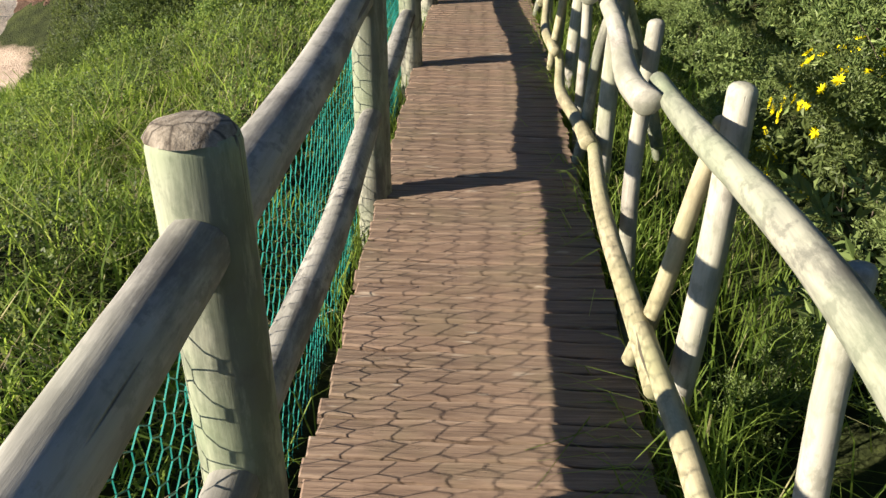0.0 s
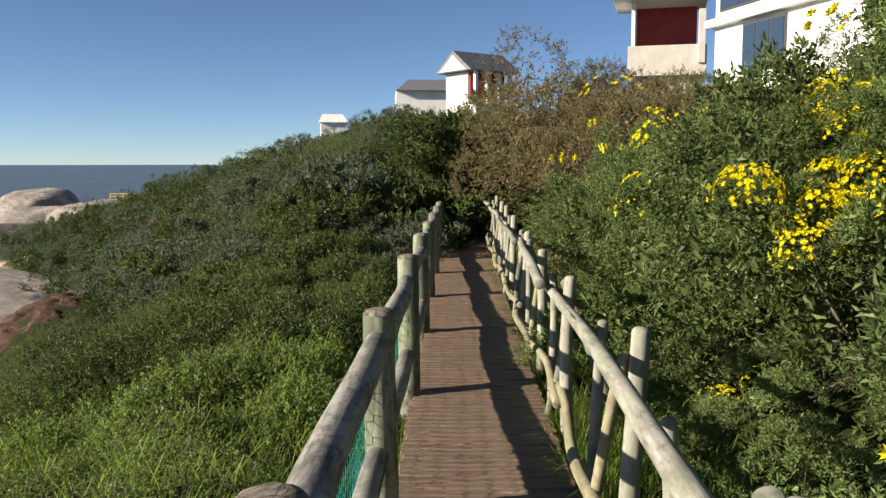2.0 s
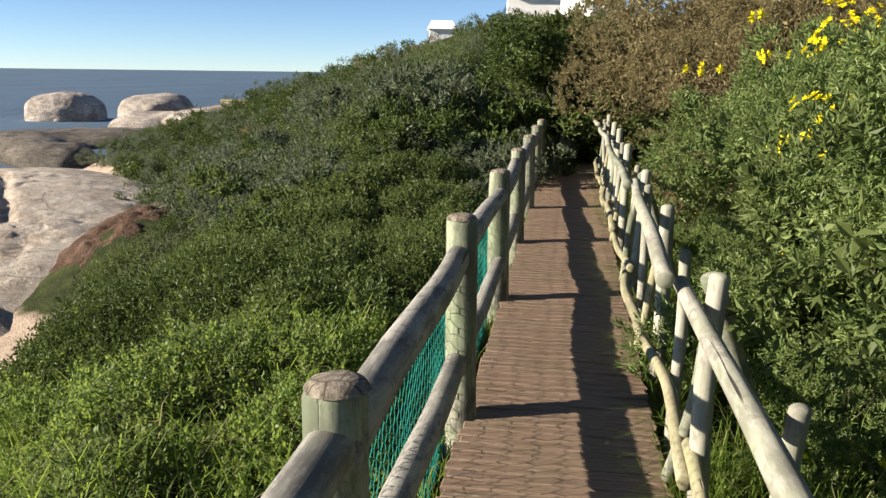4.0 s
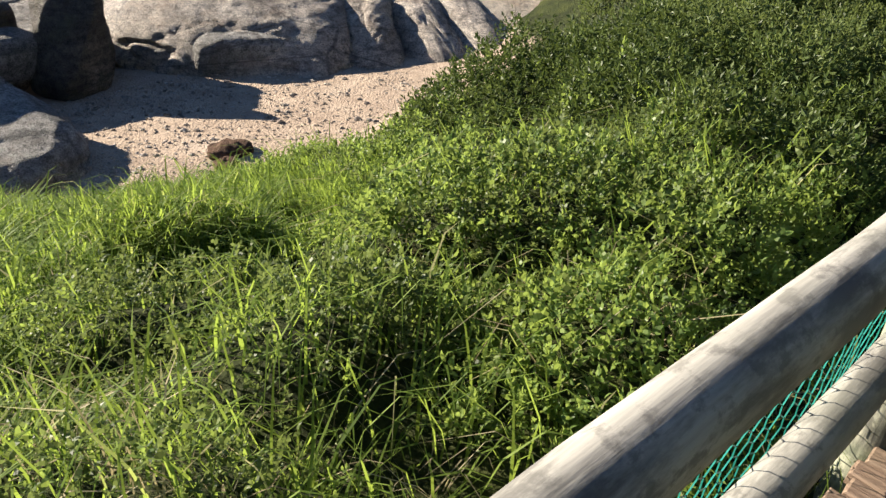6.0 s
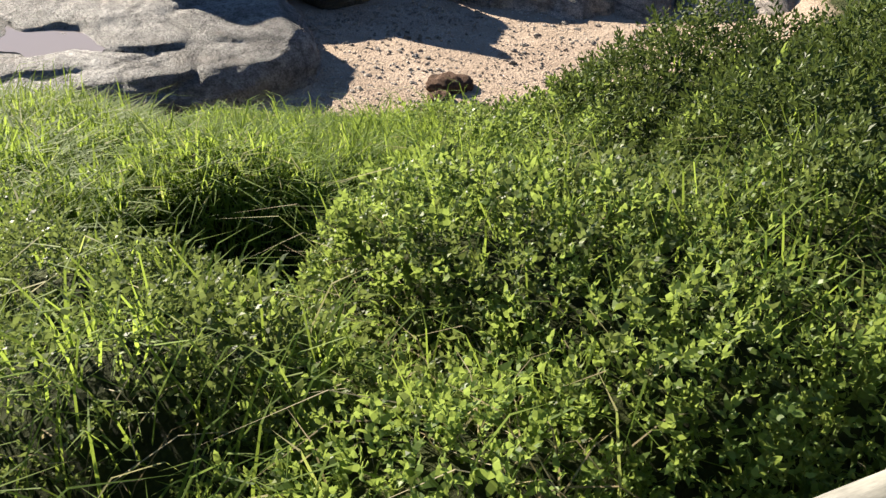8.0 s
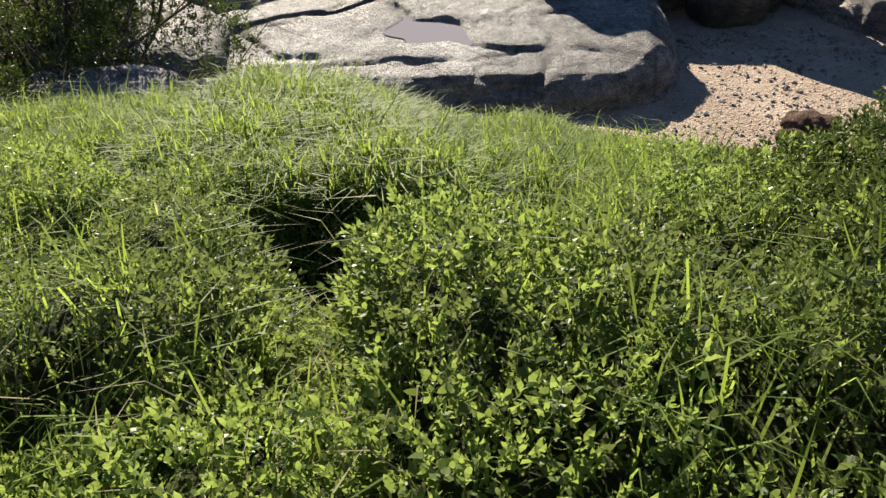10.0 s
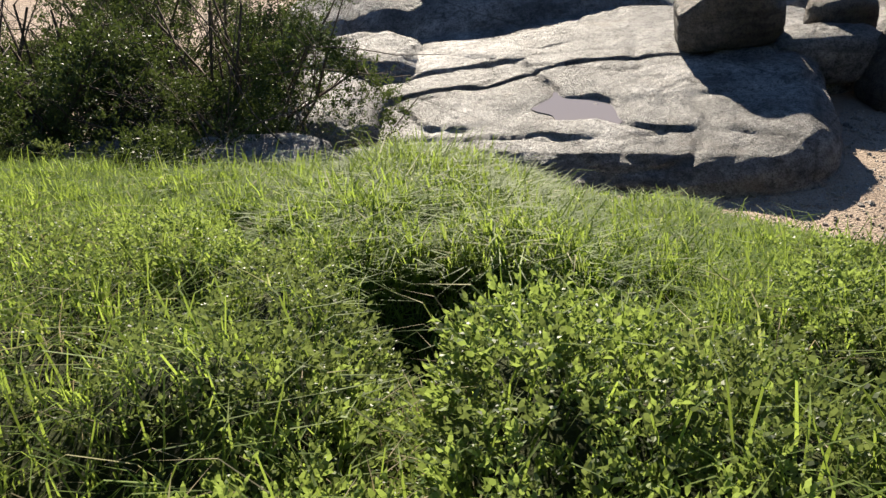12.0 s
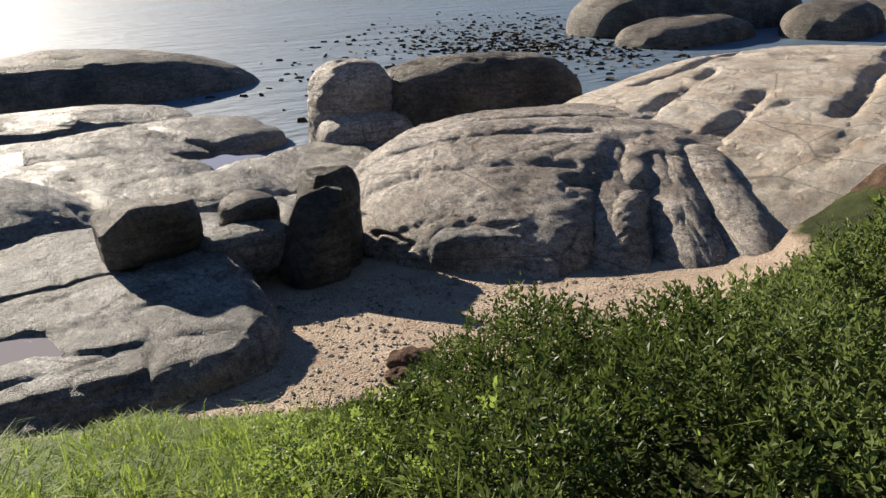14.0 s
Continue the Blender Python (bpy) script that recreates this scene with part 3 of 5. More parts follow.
def rock_mesh(name, radii, mat, seed, power=2.6, rough_amp=0.12, cuts=(), level=5, grooves=(), layers=0.0, chips=1.0, wave=1.0, shoulder=0.0):
    """A weathered boulder: a squared ball planed by cuts (direction, distance), worn by noise, cracked along its bedding and scored by grooves."""
    bm = bmesh.new()
    bmesh.ops.create_icosphere(bm, subdivisions=level, radius=1)
    me = bpy.data.meshes.new(name)
    bm.to_mesh(me)
    bm.free()
    n = len(me.vertices)
    co = np.empty(n * 3, np.float32)
    me.vertices.foreach_get("co", co)
    co = co.reshape(-1, 3).astype(float)
    nrm = (np.abs(co) ** power).sum(1) ** (1 / power)
    co = co / nrm[:, None]
    for d, dist in cuts:
        d = np.array(d, float)
        d /= np.linalg.norm(d)
        over = np.maximum(co @ d - dist, 0)
        co = co - 0.93 * over[:, None] * d
    p = co * np.array(radii)
    size = min(radii)
    fine = min(1.0, size)
    unit = co / np.linalg.norm(co, axis=1)[:, None]
    off = np.array([seed * 3.7, seed * 1.3, seed * 2.9])
    w = p / (size * 1.3) + off
    bed = p * [0.5, 0.5, 1.9] / fine + off + 0.8 * (fbm3(p * 0.5 + off, seed, 2) - 0.5)[:, None]
    out = (fbm3(w, seed, 4) - 0.5) * 2.2 * rough_amp * size
    out = out - chips * fine * (0.11 * crease(bed * 0.42, 0.010, seed) + 0.05 * crease(bed * 1.05, 0.013, seed + 3))
    out = out + chips * fine * (0.10 * (fbm3(bed * 1.3, seed + 7, 4) - 0.5) + 0.10 * (fbm3(p * 4.2 / fine ** 0.5 + off, seed + 9, 4) - 0.5))
    p = p + unit * out[:, None]
    if layers:
        ph = p[:, 2] * 5.5 / size + 1.5 * np.sin(p[:, 0] * 0.9 / size + seed) + 0.8 * np.sin(p[:, 1] * 0.7 / size) + 2.5 * (fbm3(w * 1.5, seed + 5, 3) - 0.5)
        p = p - unit * (np.exp(-(((ph / math.pi) % 1.0 - 0.5) / 0.07) ** 2) * layers * size)[:, None]
    wob = wave * (0.9 * np.sin(p[:, 0] * 1.3 + seed) * np.sin(p[:, 1] * 1.7) + 0.5 * np.sin(p[:, 1] * 3.3 + seed * 2) + 0.25 * np.sin(p[:, 1] * 9 + p[:, 0] * 7))
    for (x0, y0), (x1, y1), width, depth in grooves:
        a, b = np.array([x0, y0]), np.array([x1, y1])
        ab = b - a
        scale = max(1.0, min(radii) * 0.8)
        t = np.clip(((p[:, :2] - a) @ ab) / (ab @ ab), 0, 1)
        dist = np.linalg.norm(p[:, :2] + wob[:, None] * np.array([0.16, 0.10]) * scale - a - t[:, None] * ab, axis=1)
        p[:, 2] -= depth * (np.exp(-(dist / width) ** 2) + shoulder * np.exp(-(dist / (3 * width)) ** 2)) * (p[:, 2] > -0.4 * radii[2])
    me.vertices.foreach_set("co", p.astype(np.float32).ravel())
    me.polygons.foreach_set("use_smooth", np.ones(len(me.polygons), bool))
    me.update()
    me.materials.append(mat)
    return me


def rock(name, label, at, radii, turn, mat, seed, tilt=(0, 0), group="shore rocks", **kw):
    ob = new(name, rock_mesh(name, radii, mat, seed, **kw))
    ob.matrix_basis = pose(*at, tilt[0], tilt[1], turn)
    return tagged(ob, label, "rock", group)


def build_shore():
    # flat slab with a puddle
    rock("granite_slab", "broad grey granite slab with a long crack and a shallow puddle", (-12.6, 5.2, -4.25), (3.1, 3.95, 1.3), 4, M_ROCK, 1, tilt=(1.2, 0.5), power=4.5, rough_amp=0.05, level=7, chips=0.55, wave=0.6,
         cuts=[((0, 0, 1), 0.84), ((0.16, 0, 1), 0.88), ((1, 0, 0.9), 1.12)], grooves=[((-1.0, 3.9), (-0.7, 0.4), 0.05, 0.10), ((-0.7, 0.4), (1.9, -3.9), 0.05, 0.12), ((2.0, 1.6), (2.3, -2.6), 0.05, 0.07), ((-1.6, 0.2), (0.9, -3.9), 0.06, 0.10), ((1.1, 0.1), (1.15, 0.6), 0.42, 0.09)])
    rock("granite_ledge", "grey granite ledge behind the puddle slab", (-15.0, 5.6, -3.75), (1.7, 4.2, 0.72), 8, M_ROCK, 2, power=3.4, cuts=[((0, 0, 1), 0.85)], rough_amp=0.12, chips=0.5)
    rock("block_boulder", "dark squarish boulder perched on the granite ledge", (-14.1, 7.5, -2.62), (0.52, 0.82, 0.50), 12, M_ROCK_DARK, 3, power=6.0, rough_amp=0.10, tilt=(4, -5), cuts=[((0.3, -1, 0.9), 1.05), ((0.6, 1, 0.5), 1.15), ((1, 0.2, -0.6), 1.1), ((0, 0.3, 1), 0.9), ((1, -0.6, 0.4), 1.2)], chips=0.6)
    rock("small_dark_rock", "small dark rock wedged beside the block boulder", (-15.1, 9.25, -2.95), (0.5, 0.5, 0.42), 30, M_ROCK_DARK, 4, power=3.0, level=4)
    rock("grey_cobble_rock", "low grey rock under the block boulder", (-14.3, 9.0, -3.3), (0.6, 0.9, 0.45), 10, M_ROCK, 5, power=2.8, level=4)
    rock("wedge_boulder", "upright dark wedge-shaped boulder on the gritty sand", (-13.9, 10.3, -3.15), (0.45, 0.58, 0.92), 25, M_ROCK_DARK, 6, power=6.0, rough_amp=0.10, tilt=(-14, 6), cuts=[((0.15, -0.8, 0.55), 0.55), ((0.2, 0.8, 0.35), 0.75), ((1, 0.1, 0.3), 0.9), ((-0.5, 0.2, 1), 0.95)], chips=0.6)
    rock("leaning_rock", "brown rock leaning behind the wedge boulder", (-14.9, 10.7, -3.2), (0.62, 0.6, 0.95), -15, M_ROCK_DARK, 7, power=5.0, rough_amp=0.16, cuts=[((0.4, -1, 0.6), 0.85), ((0.5, 1, 0.9), 0.8), ((1, 0, 0.5), 0.9)])
    # great dome with ridged flank
    rock("ridged_dome_rock", "huge rounded warm granite dome with finger-like ridges", (-16.9, 16.7, -4.3), (5.4, 5.9, 2.05), 58, M_ROCK_WARM, 8, power=2.25, rough_amp=0.045, level=7, layers=0.012, chips=0.9, wave=0.2, shoulder=0.35,
         grooves=[((0.9, -6), (1.2, -1.6), 0.11, 0.46), ((1.9, -6), (2.0, -2.2), 0.10, 0.44), ((2.9, -6), (2.8, -1.6), 0.11, 0.46), ((3.9, -5.4), (3.6, -2.0), 0.10, 0.44), ((0.4, -3.6), (4.2, -3.3), 0.14, 0.20), ((-4.5, -1.5), (0.6, -0.8), 0.13, 0.13), ((-3.5, 0.5), (3, 1.0), 0.13, 0.16), ((-4.2, -3.2), (0.4, -3.0), 0.12, 0.10)])
    for q, (x, y, r) in enumerate([(-12.1, 14.2, 0.55), (-11.55, 15.15, 0.58), (-11.05, 16.15, 0.62), (-10.6, 17.0, 0.55)]):
        rock("finger_ridge", "rounded granite rib at the foot of the dome", (x - 1.75, y + 0.7, -3.8), (3.0, r * 1.25, 0.95), -30 + 4 * q, M_ROCK_WARM, 30 + q, tilt=(0, 15), power=2.6, rough_amp=0.08, group="granite ribs", chips=0.9)
    rock("pale_patch_rock", "pale blue-grey freshly broken granite face", (-13.2, 13.0, -3.62), (0.5, 0.85, 0.42), -28, M_ROCK, 34, power=4.0, rough_amp=0.12)
    rock("pale_whaleback", "long pale cream granite whaleback streaked with dark cracks", (-18.6, 26.0, -4.5), (12.0, 7.6, 2.45), 124, M_ROCK_PALE, 9, power=2.6, rough_amp=0.05, level=7, chips=0.8, wave=0.5,
         grooves=[((-9, 2.5), (-1, 3.0), 0.16, 0.32), ((-10, 0.5), (-4, 0.8), 0.22, 0.35), ((-6, -1.5), (4, -1.0), 0.24, 0.3), ((-3, 4.5), (5, 3.8), 0.24, 0.32)])
    rock("pale_foot_rock", "smooth orange-cream granite shoulder beside the green slope", (-12.6, 21.4, -3.9), (3.4, 2.9, 1.6), 110, M_ROCK_PALE, 10, power=2.5, rough_amp=0.08, grooves=[((-2, 0.2), (2.5, 0.6), 0.14, 0.3)])
    # smooth domes to the left of the slab
    rock("smooth_dome_rock", "smooth grey granite dome", (-18.0, 2.0, -4.6), (4.3, 4.9, 2.4), 12, M_ROCK, 11, power=2.05, rough_amp=0.07, chips=0.5, level=6)
    rock("low_dome_rock", "low rounded grey granite hump beside the shrub", (-13.2, 1.2, -3.95), (1.5, 1.6, 1.1), 0, M_ROCK, 12, power=2.4, rough_amp=0.10)
    rock("shelf_rock", "cracked grey granite shelf behind the grass", (-10.2, 0.6, -3.45), (1.6, 2.2, 0.75), 15, M_ROCK, 13, power=3.0, rough_amp=0.2)
    for x, y, t in ((-7.5, 2.6, 12), (-7.2, 1.0, -8), (-7.9, 3.7, 30)):
        rock("kerb_rock", "low grey rock showing under the tangled shrub", (x, y, float(ground_z(x, y)) + 0.08), (0.5, 1.0, 0.28), t, M_ROCK, 120 + t, power=3.0, rough_amp=0.25, level=4, group="rocks under the shrub")
    # low wet shelves towards the sea
    for q, (x, y, z, a, b, c, t) in enumerate([(-19.5, 7.4, -4.3, 2.0, 3.4, 0.95, 12), (-22.5, 4.2, -4.5, 2.6, 5.2, 1.15, 8), (-22.0, 11.2, -4.55, 2.2, 2.6, 0.75, -10), (-26.5, 2.5, -4.75, 2.6, 7.0, 1.3, 6), (-29.5, 7.5, -4.95, 3.0, 4.6, 1.15, 14), (-18.0, 11.0, -4.35, 1.6, 1.5, 0.7, 20), (-33.0, 1.0, -5.0, 3.4, 8.5, 1.5, 8), (-24.5, 12.8, -4.9, 2.2, 2.2, 0.75, 0)]):
        rock("wet_shelf_rock", "low wet layered granite shelf at the waterline", (x, y, z), (a, b, c), t, M_ROCK_WET, 40 + q, power=3.2, rough_amp=0.22, layers=0.03, group="wet shelf rocks")
    rock("rounded_boulder", "tall rounded boulder with a split at the water's edge", (-27.6, 14.2, -3.9), (1.4, 1.45, 2.0), 10, M_ROCK_WARM, 14, power=3.0, rough_amp=0.1)
    rock("long_boulder", "long dark brown boulder at the water's edge", (-27.6, 18.6, -4.2), (2.0, 3.9, 2.2), -8, M_ROCK_DARK, 15, power=3.0, rough_amp=0.12)
    rock("toe_boulder", "brown boulder foot below the split boulder", (-26.3, 14.3, -4.4), (1.2, 1.6, 1.0), 0, M_ROCK_WARM, 16, power=2.8, rough_amp=0.16)
    rock("dark_headland_rock", "dark low rock spit reaching into the sea", (-44, 1.0, -5.2), (5.0, 12.5, 2.9), 6, M_ROCK_DARK, 17, power=2.2, rough_amp=0.1)
    for q, (x, y, a, b, c) in enumerate([(-52, 45, 5, 9, 3.4), (-45, 40, 3, 5, 1.4), (-42.5, 49, 2.8, 4.5, 2.0), (-37, 55, 2.6, 4.0, 1.8), (-33, 52, 2, 3, 1.5), (-47, 60, 5, 8, 1.0), (-40, 66, 5, 9, 1.2)]):
        rock("sea_rock", "dark wet rock standing in the sea", (x, y, -4.6), (a, b, c), 20 * q, M_ROCK_DARK, 60 + q, power=2.8, rough_amp=0.2, level=4, group="sea rocks")
    for q, (x, y, z, a, b, c) in enumerate([(-46, 91, -3.9, 4.0, 4, 2.9), (-60, 95, -3.9, 4.5, 4, 2.6), (-41, 82, -4.7, 5, 4, 2.0), (-31, 78, -3.9, 7, 5, 2.2)]):
        rock("pale_headland_rock", "pale sunlit granite headland boulder", (x, y, z), (a, b, c), 15 * q, M_ROCK_WARM, 80 + q, power=2.5, rough_amp=0.16, level=5, group="headland boulders")
    u, v = np.meshgrid(np.linspace(-1, 1, 46), np.linspace(-1, 1, 60))
    ex, ey = EARTH[0] + EARTH[2] * 1.15 * u + 0.35 * v, EARTH[1] + EARTH[3] * 1.15 * v
    rim = np.hypot(u, v)
    ez = bare_ground(ex, ey) + 0.26 * (1 - smooth(0.55, 1.0, rim + 0.25 * (fbm(ex, ey, 61) - 0.5))) - 0.14 + 0.38 * (fbm(ex * 1.3, ey * 1.3, 62) - 0.5) + 0.24 * (fbm(ex * 5, ey * 5, 63) - 0.5)
    gi = np.arange(u.size).reshape(u.shape)
    earth = new("earth_bank", mesh_np("earth_bank", np.stack([ex, ey, ez], -1).reshape(-1, 3), np.stack([gi[:-1, :-1], gi[:-1, 1:], gi[1:, 1:], gi[1:, :-1]], -1).reshape(-1, 4), M_EARTH))
    tagged(earth, "bare reddish earth bank above the pale rock", "earth bank", kind="structure")
    for q, (x, y, s) in enumerate([(-9.75, 10.65, 0.26), (-9.35, 10.35, 0.16), (-8.12, 8.90, 0.22)]):
        rock("burrow_mound", "dark clod of earth at a burrow mouth in the sand", (x, y, float(ground_z(x, y)) + 0.05), (s, s * 1.25, s * 0.46), 20 * q, M_EARTH, 90 + q, power=2.2, rough_amp=0.55, level=4, group="burrow mounds")


build_shore()


def puddle(name, label, at, a, b, seed, mat):
    ang = np.arange(40) / 40 * 2 * math.pi
    rng = np.random.default_rng(seed)
    r = 1 + 0.25 * np.sin(2 * ang + rng.random() * 6) + 0.12 * np.sin(5 * ang + rng.random() * 6)
    bm = bmesh.new()
    top = [bm.verts.new((a * q * math.cos(t), b * q * math.sin(t), 0)) for q, t in zip(r, ang)]
    low = [bm.verts.new((v.co.x * 1.05, v.co.y * 1.05, -0.12)) for v in top]
    mid = bm.verts.new((0, 0, 0))
    for q in range(40):
        w = (q + 1) % 40
        bm.faces.new((mid, top[q], top[w]))
        bm.faces.new((top[q], low[q], low[w], top[w]))
    ob = new(name, bm_mesh(name, bm, mat))
    x, y, z = at
    if z is None:
        tree = BVHTree.FromObject(bpy.data.objects["granite_slab"], bpy.context.evaluated_depsgraph_get())
        slab = bpy.data.objects["granite_slab"].matrix_basis
        inv = slab.inverted()
        z = sorted((slab @ tree.ray_cast(inv @ Vector((x + dx, y + dy, 5)), inv.to_3x3() @ Vector((0, 0, -1)))[0]).z for dx in (-a * 0.7, 0, a * 0.7) for dy in (-b * 0.7, 0, b * 0.7))[3] + 0.012
    ob.matrix_basis = pose(x, y, z)
    tagged(ob, label, "puddle")


# ---- boardwalk boards ----
def build_boardwalk():
    deck = new("boardwalk")
    tagged(deck, "narrow boardwalk of weathered red-brown cross planks", "boardwalk", kind="structure")
    for x in (-0.33, 0.33):
        part("bearer", box_mesh("bearer", (0.07, 24.0, 0.14), M_JOIST, 0.006), deck, m=pose(x, 8.0, -0.125))
    metas = []
    for s in range(6):
        bm = bmesh.new()
        bmesh.ops.create_cube(bm, size=1, matrix=Matrix.Diagonal((0.86, 0.070, 0.038, 1)))
        bmesh.ops.subdivide_edges(bm, edges=[e for e in bm.edges if abs(e.verts[0].co.x - e.verts[1].co.x) > 0.1], cuts=5)
        rng = random.Random(s)
        for v in bm.verts:
            v.co += Vector((rng.uniform(-0.006, 0.006) if abs(v.co.x) > 0.4 else 0, rng.uniform(-0.008, 0.005), rng.uniform(-0.006, 0.002)))
        bmesh.ops.bevel(bm, geom=[e for e in bm.edges if e.calc_face_angle(0) > 0.8 and e.verts[0].co.z > 0 and e.verts[1].co.z > 0], offset=0.005, segments=1, affect="EDGES")
        metas.append(bm_mesh("plank", bm, M_BOARD))
    rng = random.Random(2)
    for q in range(298):
        y = -2.6 + q * 0.078
        part("plank", metas[rng.randrange(6)], deck, m=pose(-0.03 + rng.uniform(-0.012, 0.012), y, -0.022 + rng.uniform(-0.004, 0.003), rng.uniform(-1.2, 1.2), rng.uniform(-0.3, 0.3), rng.uniform(-0.4, 0.4)))


# ---- plants ----
def turn_rows(v, n):
    return v / np.maximum(np.linalg.norm(v, axis=1), 1e-9)[:, None]


def leaf_arrays(base, axis_dir, length, width, rng, fold=0.25, ovate=False):
    """Folded kite leaves of two triangles, or rounder ovate ones of four."""
    n = len(base)
    d = turn_rows(axis_dir, n)
    side = turn_rows(np.cross(d, rng.normal(size=(n, 3))), n)
    up = np.cross(side, d)
    L, W = length[:, None], width[:, None]
    if ovate:
        a, c = base + d * L * 0.3, base + d * L * 0.68 - up * L * 0.03
        V = np.stack([base, a + side * W * 0.5 + up * W * fold, c + side * W * 0.38 + up * W * fold, base + d * L - up * L * 0.16, c - side * W * 0.38 + up * W * fold, a - side * W * 0.5 + up * W * fold], 1).reshape(-1, 3)
        b = (np.arange(n) * 6)[:, None]
        return V, np.concatenate([b + np.array([f]) for f in ([0, 1, 5], [1, 2, 4], [1, 4, 5], [2, 3, 4])], 1).reshape(-1, 3)
    mid = base + d * L * 0.5
    V = np.stack([base, mid + side * W * 0.5 + up * W * fold, base + d * L - up * L * 0.12, mid - side * W * 0.5 + up * W * fold], 1).reshape(-1, 3)
    b = (np.arange(n) * 4)[:, None]
    F = np.concatenate([b + np.array([[0, 1, 2]]), b + np.array([[0, 2, 3]])], 1).reshape(-1, 3)
    return V, F


def sprig_arrays(root, tip_dir, height, leaves, leaf_len, aspect, rng, droop=0.5, ovate=False):
    """Upright sprigs, each with leaves set round its stem and a tuft at its top."""
    n = len(root)
    t = np.tile(np.linspace(0.25, 1.0, leaves), (n, 1)) + rng.normal(0, 0.05, (n, leaves))
    ang = np.arange(leaves)[None] * 2.4 + rng.random((n, 1)) * 6.28
    d = turn_rows(tip_dir, n)
    a1 = turn_rows(np.cross(d, np.tile([0.31, 0.87, 0.12], (n, 1))), n)
    a2 = np.cross(d, a1)
    out = a1[:, None] * np.cos(ang)[..., None] + a2[:, None] * np.sin(ang)[..., None]
    base = root[:, None] + d[:, None] * (height[:, None] * t)[..., None]
    ldir = out * (1.15 - 0.75 * t)[..., None] + d[:, None] * (0.25 + 0.9 * t)[..., None] * (1 - droop * 0.4) + rng.normal(0, 0.22, (n, leaves, 3))
    L = leaf_len[:, None] * (1.1 - 0.35 * t) * rng.uniform(0.75, 1.25, (n, leaves))
    return leaf_arrays(base.reshape(-1, 3), ldir.reshape(-1, 3), L.ravel(), L.ravel() * aspect, rng, ovate=ovate)


def blade_arrays(root, lean, height, width, rng, ang=None, plain=False):
    """Bent grass blades of two quads and a point, as triangles."""
    n = len(root)
    ang = rng.random(n) * 6.28 if ang is None else ang
    h = np.stack([np.cos(ang), np.sin(ang), 0 * ang], 1)
    s = np.stack([-np.sin(ang), np.cos(ang), 0 * ang], 1) * width[:, None] * 0.5
    H, Ln = height[:, None], (lean * height)[:, None]
    up = np.array([[0, 0, 1.0]])
    p0 = root
    p1 = root + up * H * 0.42 + h * Ln * 0.16
    p2 = root + up * H * 0.78 + h * Ln * 0.52
    p3 = root + up * H * (1 - 0.34 * lean[:, None]) + h * Ln * 1.1
    if plain:
        p1 = root + up * H * 0.58 + h * Ln * 0.3
        V = np.stack([p0 - s, p0 + s, p1 + s * 0.8, p1 - s * 0.8, p3], 1).reshape(-1, 3)
        b = (np.arange(n) * 5)[:, None]
        return V, np.concatenate([b + np.array([f]) for f in ([0, 1, 2], [0, 2, 3], [3, 2, 4])], 1).reshape(-1, 3)
    V = np.stack([p0 - s, p0 + s, p1 + s * 0.9, p1 - s * 0.9, p2 + s * 0.6, p2 - s * 0.6, p3], 1).reshape(-1, 3)
    b = (np.arange(n) * 7)[:, None]
    F = np.concatenate([b + np.array([f]) for f in ([0, 1, 2], [0, 2, 3], [3, 2, 4], [3, 4, 5], [5, 4, 6])], 1).reshape(-1, 3)
    return V, F


def stuff(name, V, F, mat, label, category):
    ob = new(name, mesh_np(name, V, F, mat, False))
    return tagged(ob, label, category, kind="stuff")


def scatter(n, x0, x1, y0, y1, rng, keep=None):
    x, y = rng.uniform(x0, x1, n), rng.uniform(y0, y1, n)
    if keep is not None:
        m = rng.random(n) < keep(x, y)
        x, y = x[m], y[m]
    return x, y


def on_cover(x, y, depth):
    return np.stack([x, y, bare_ground(x, y) + np.maximum(cover_height(x, y) * (1 - depth) - 0.02, 0.0)], 1)


def cover_slope(x, y):
    """Outward ways of the plants' surface and how much wider it is than its plan."""
    e = 0.05
    top = bare_ground(x, y) + cover_height(x, y)
    gx = (bare_ground(x + e, y) + cover_height(x + e, y) - top) / e
    gy = (bare_ground(x, y + e) + cover_height(x, y + e) - top) / e
    return np.stack([-gx, -gy, 0 * gx], 1), np.sqrt(1 + np.minimum(gx ** 2 + gy ** 2, 9))


def covered(x, y):
    return (cover_height(x, y) > 0.035) * 1.0


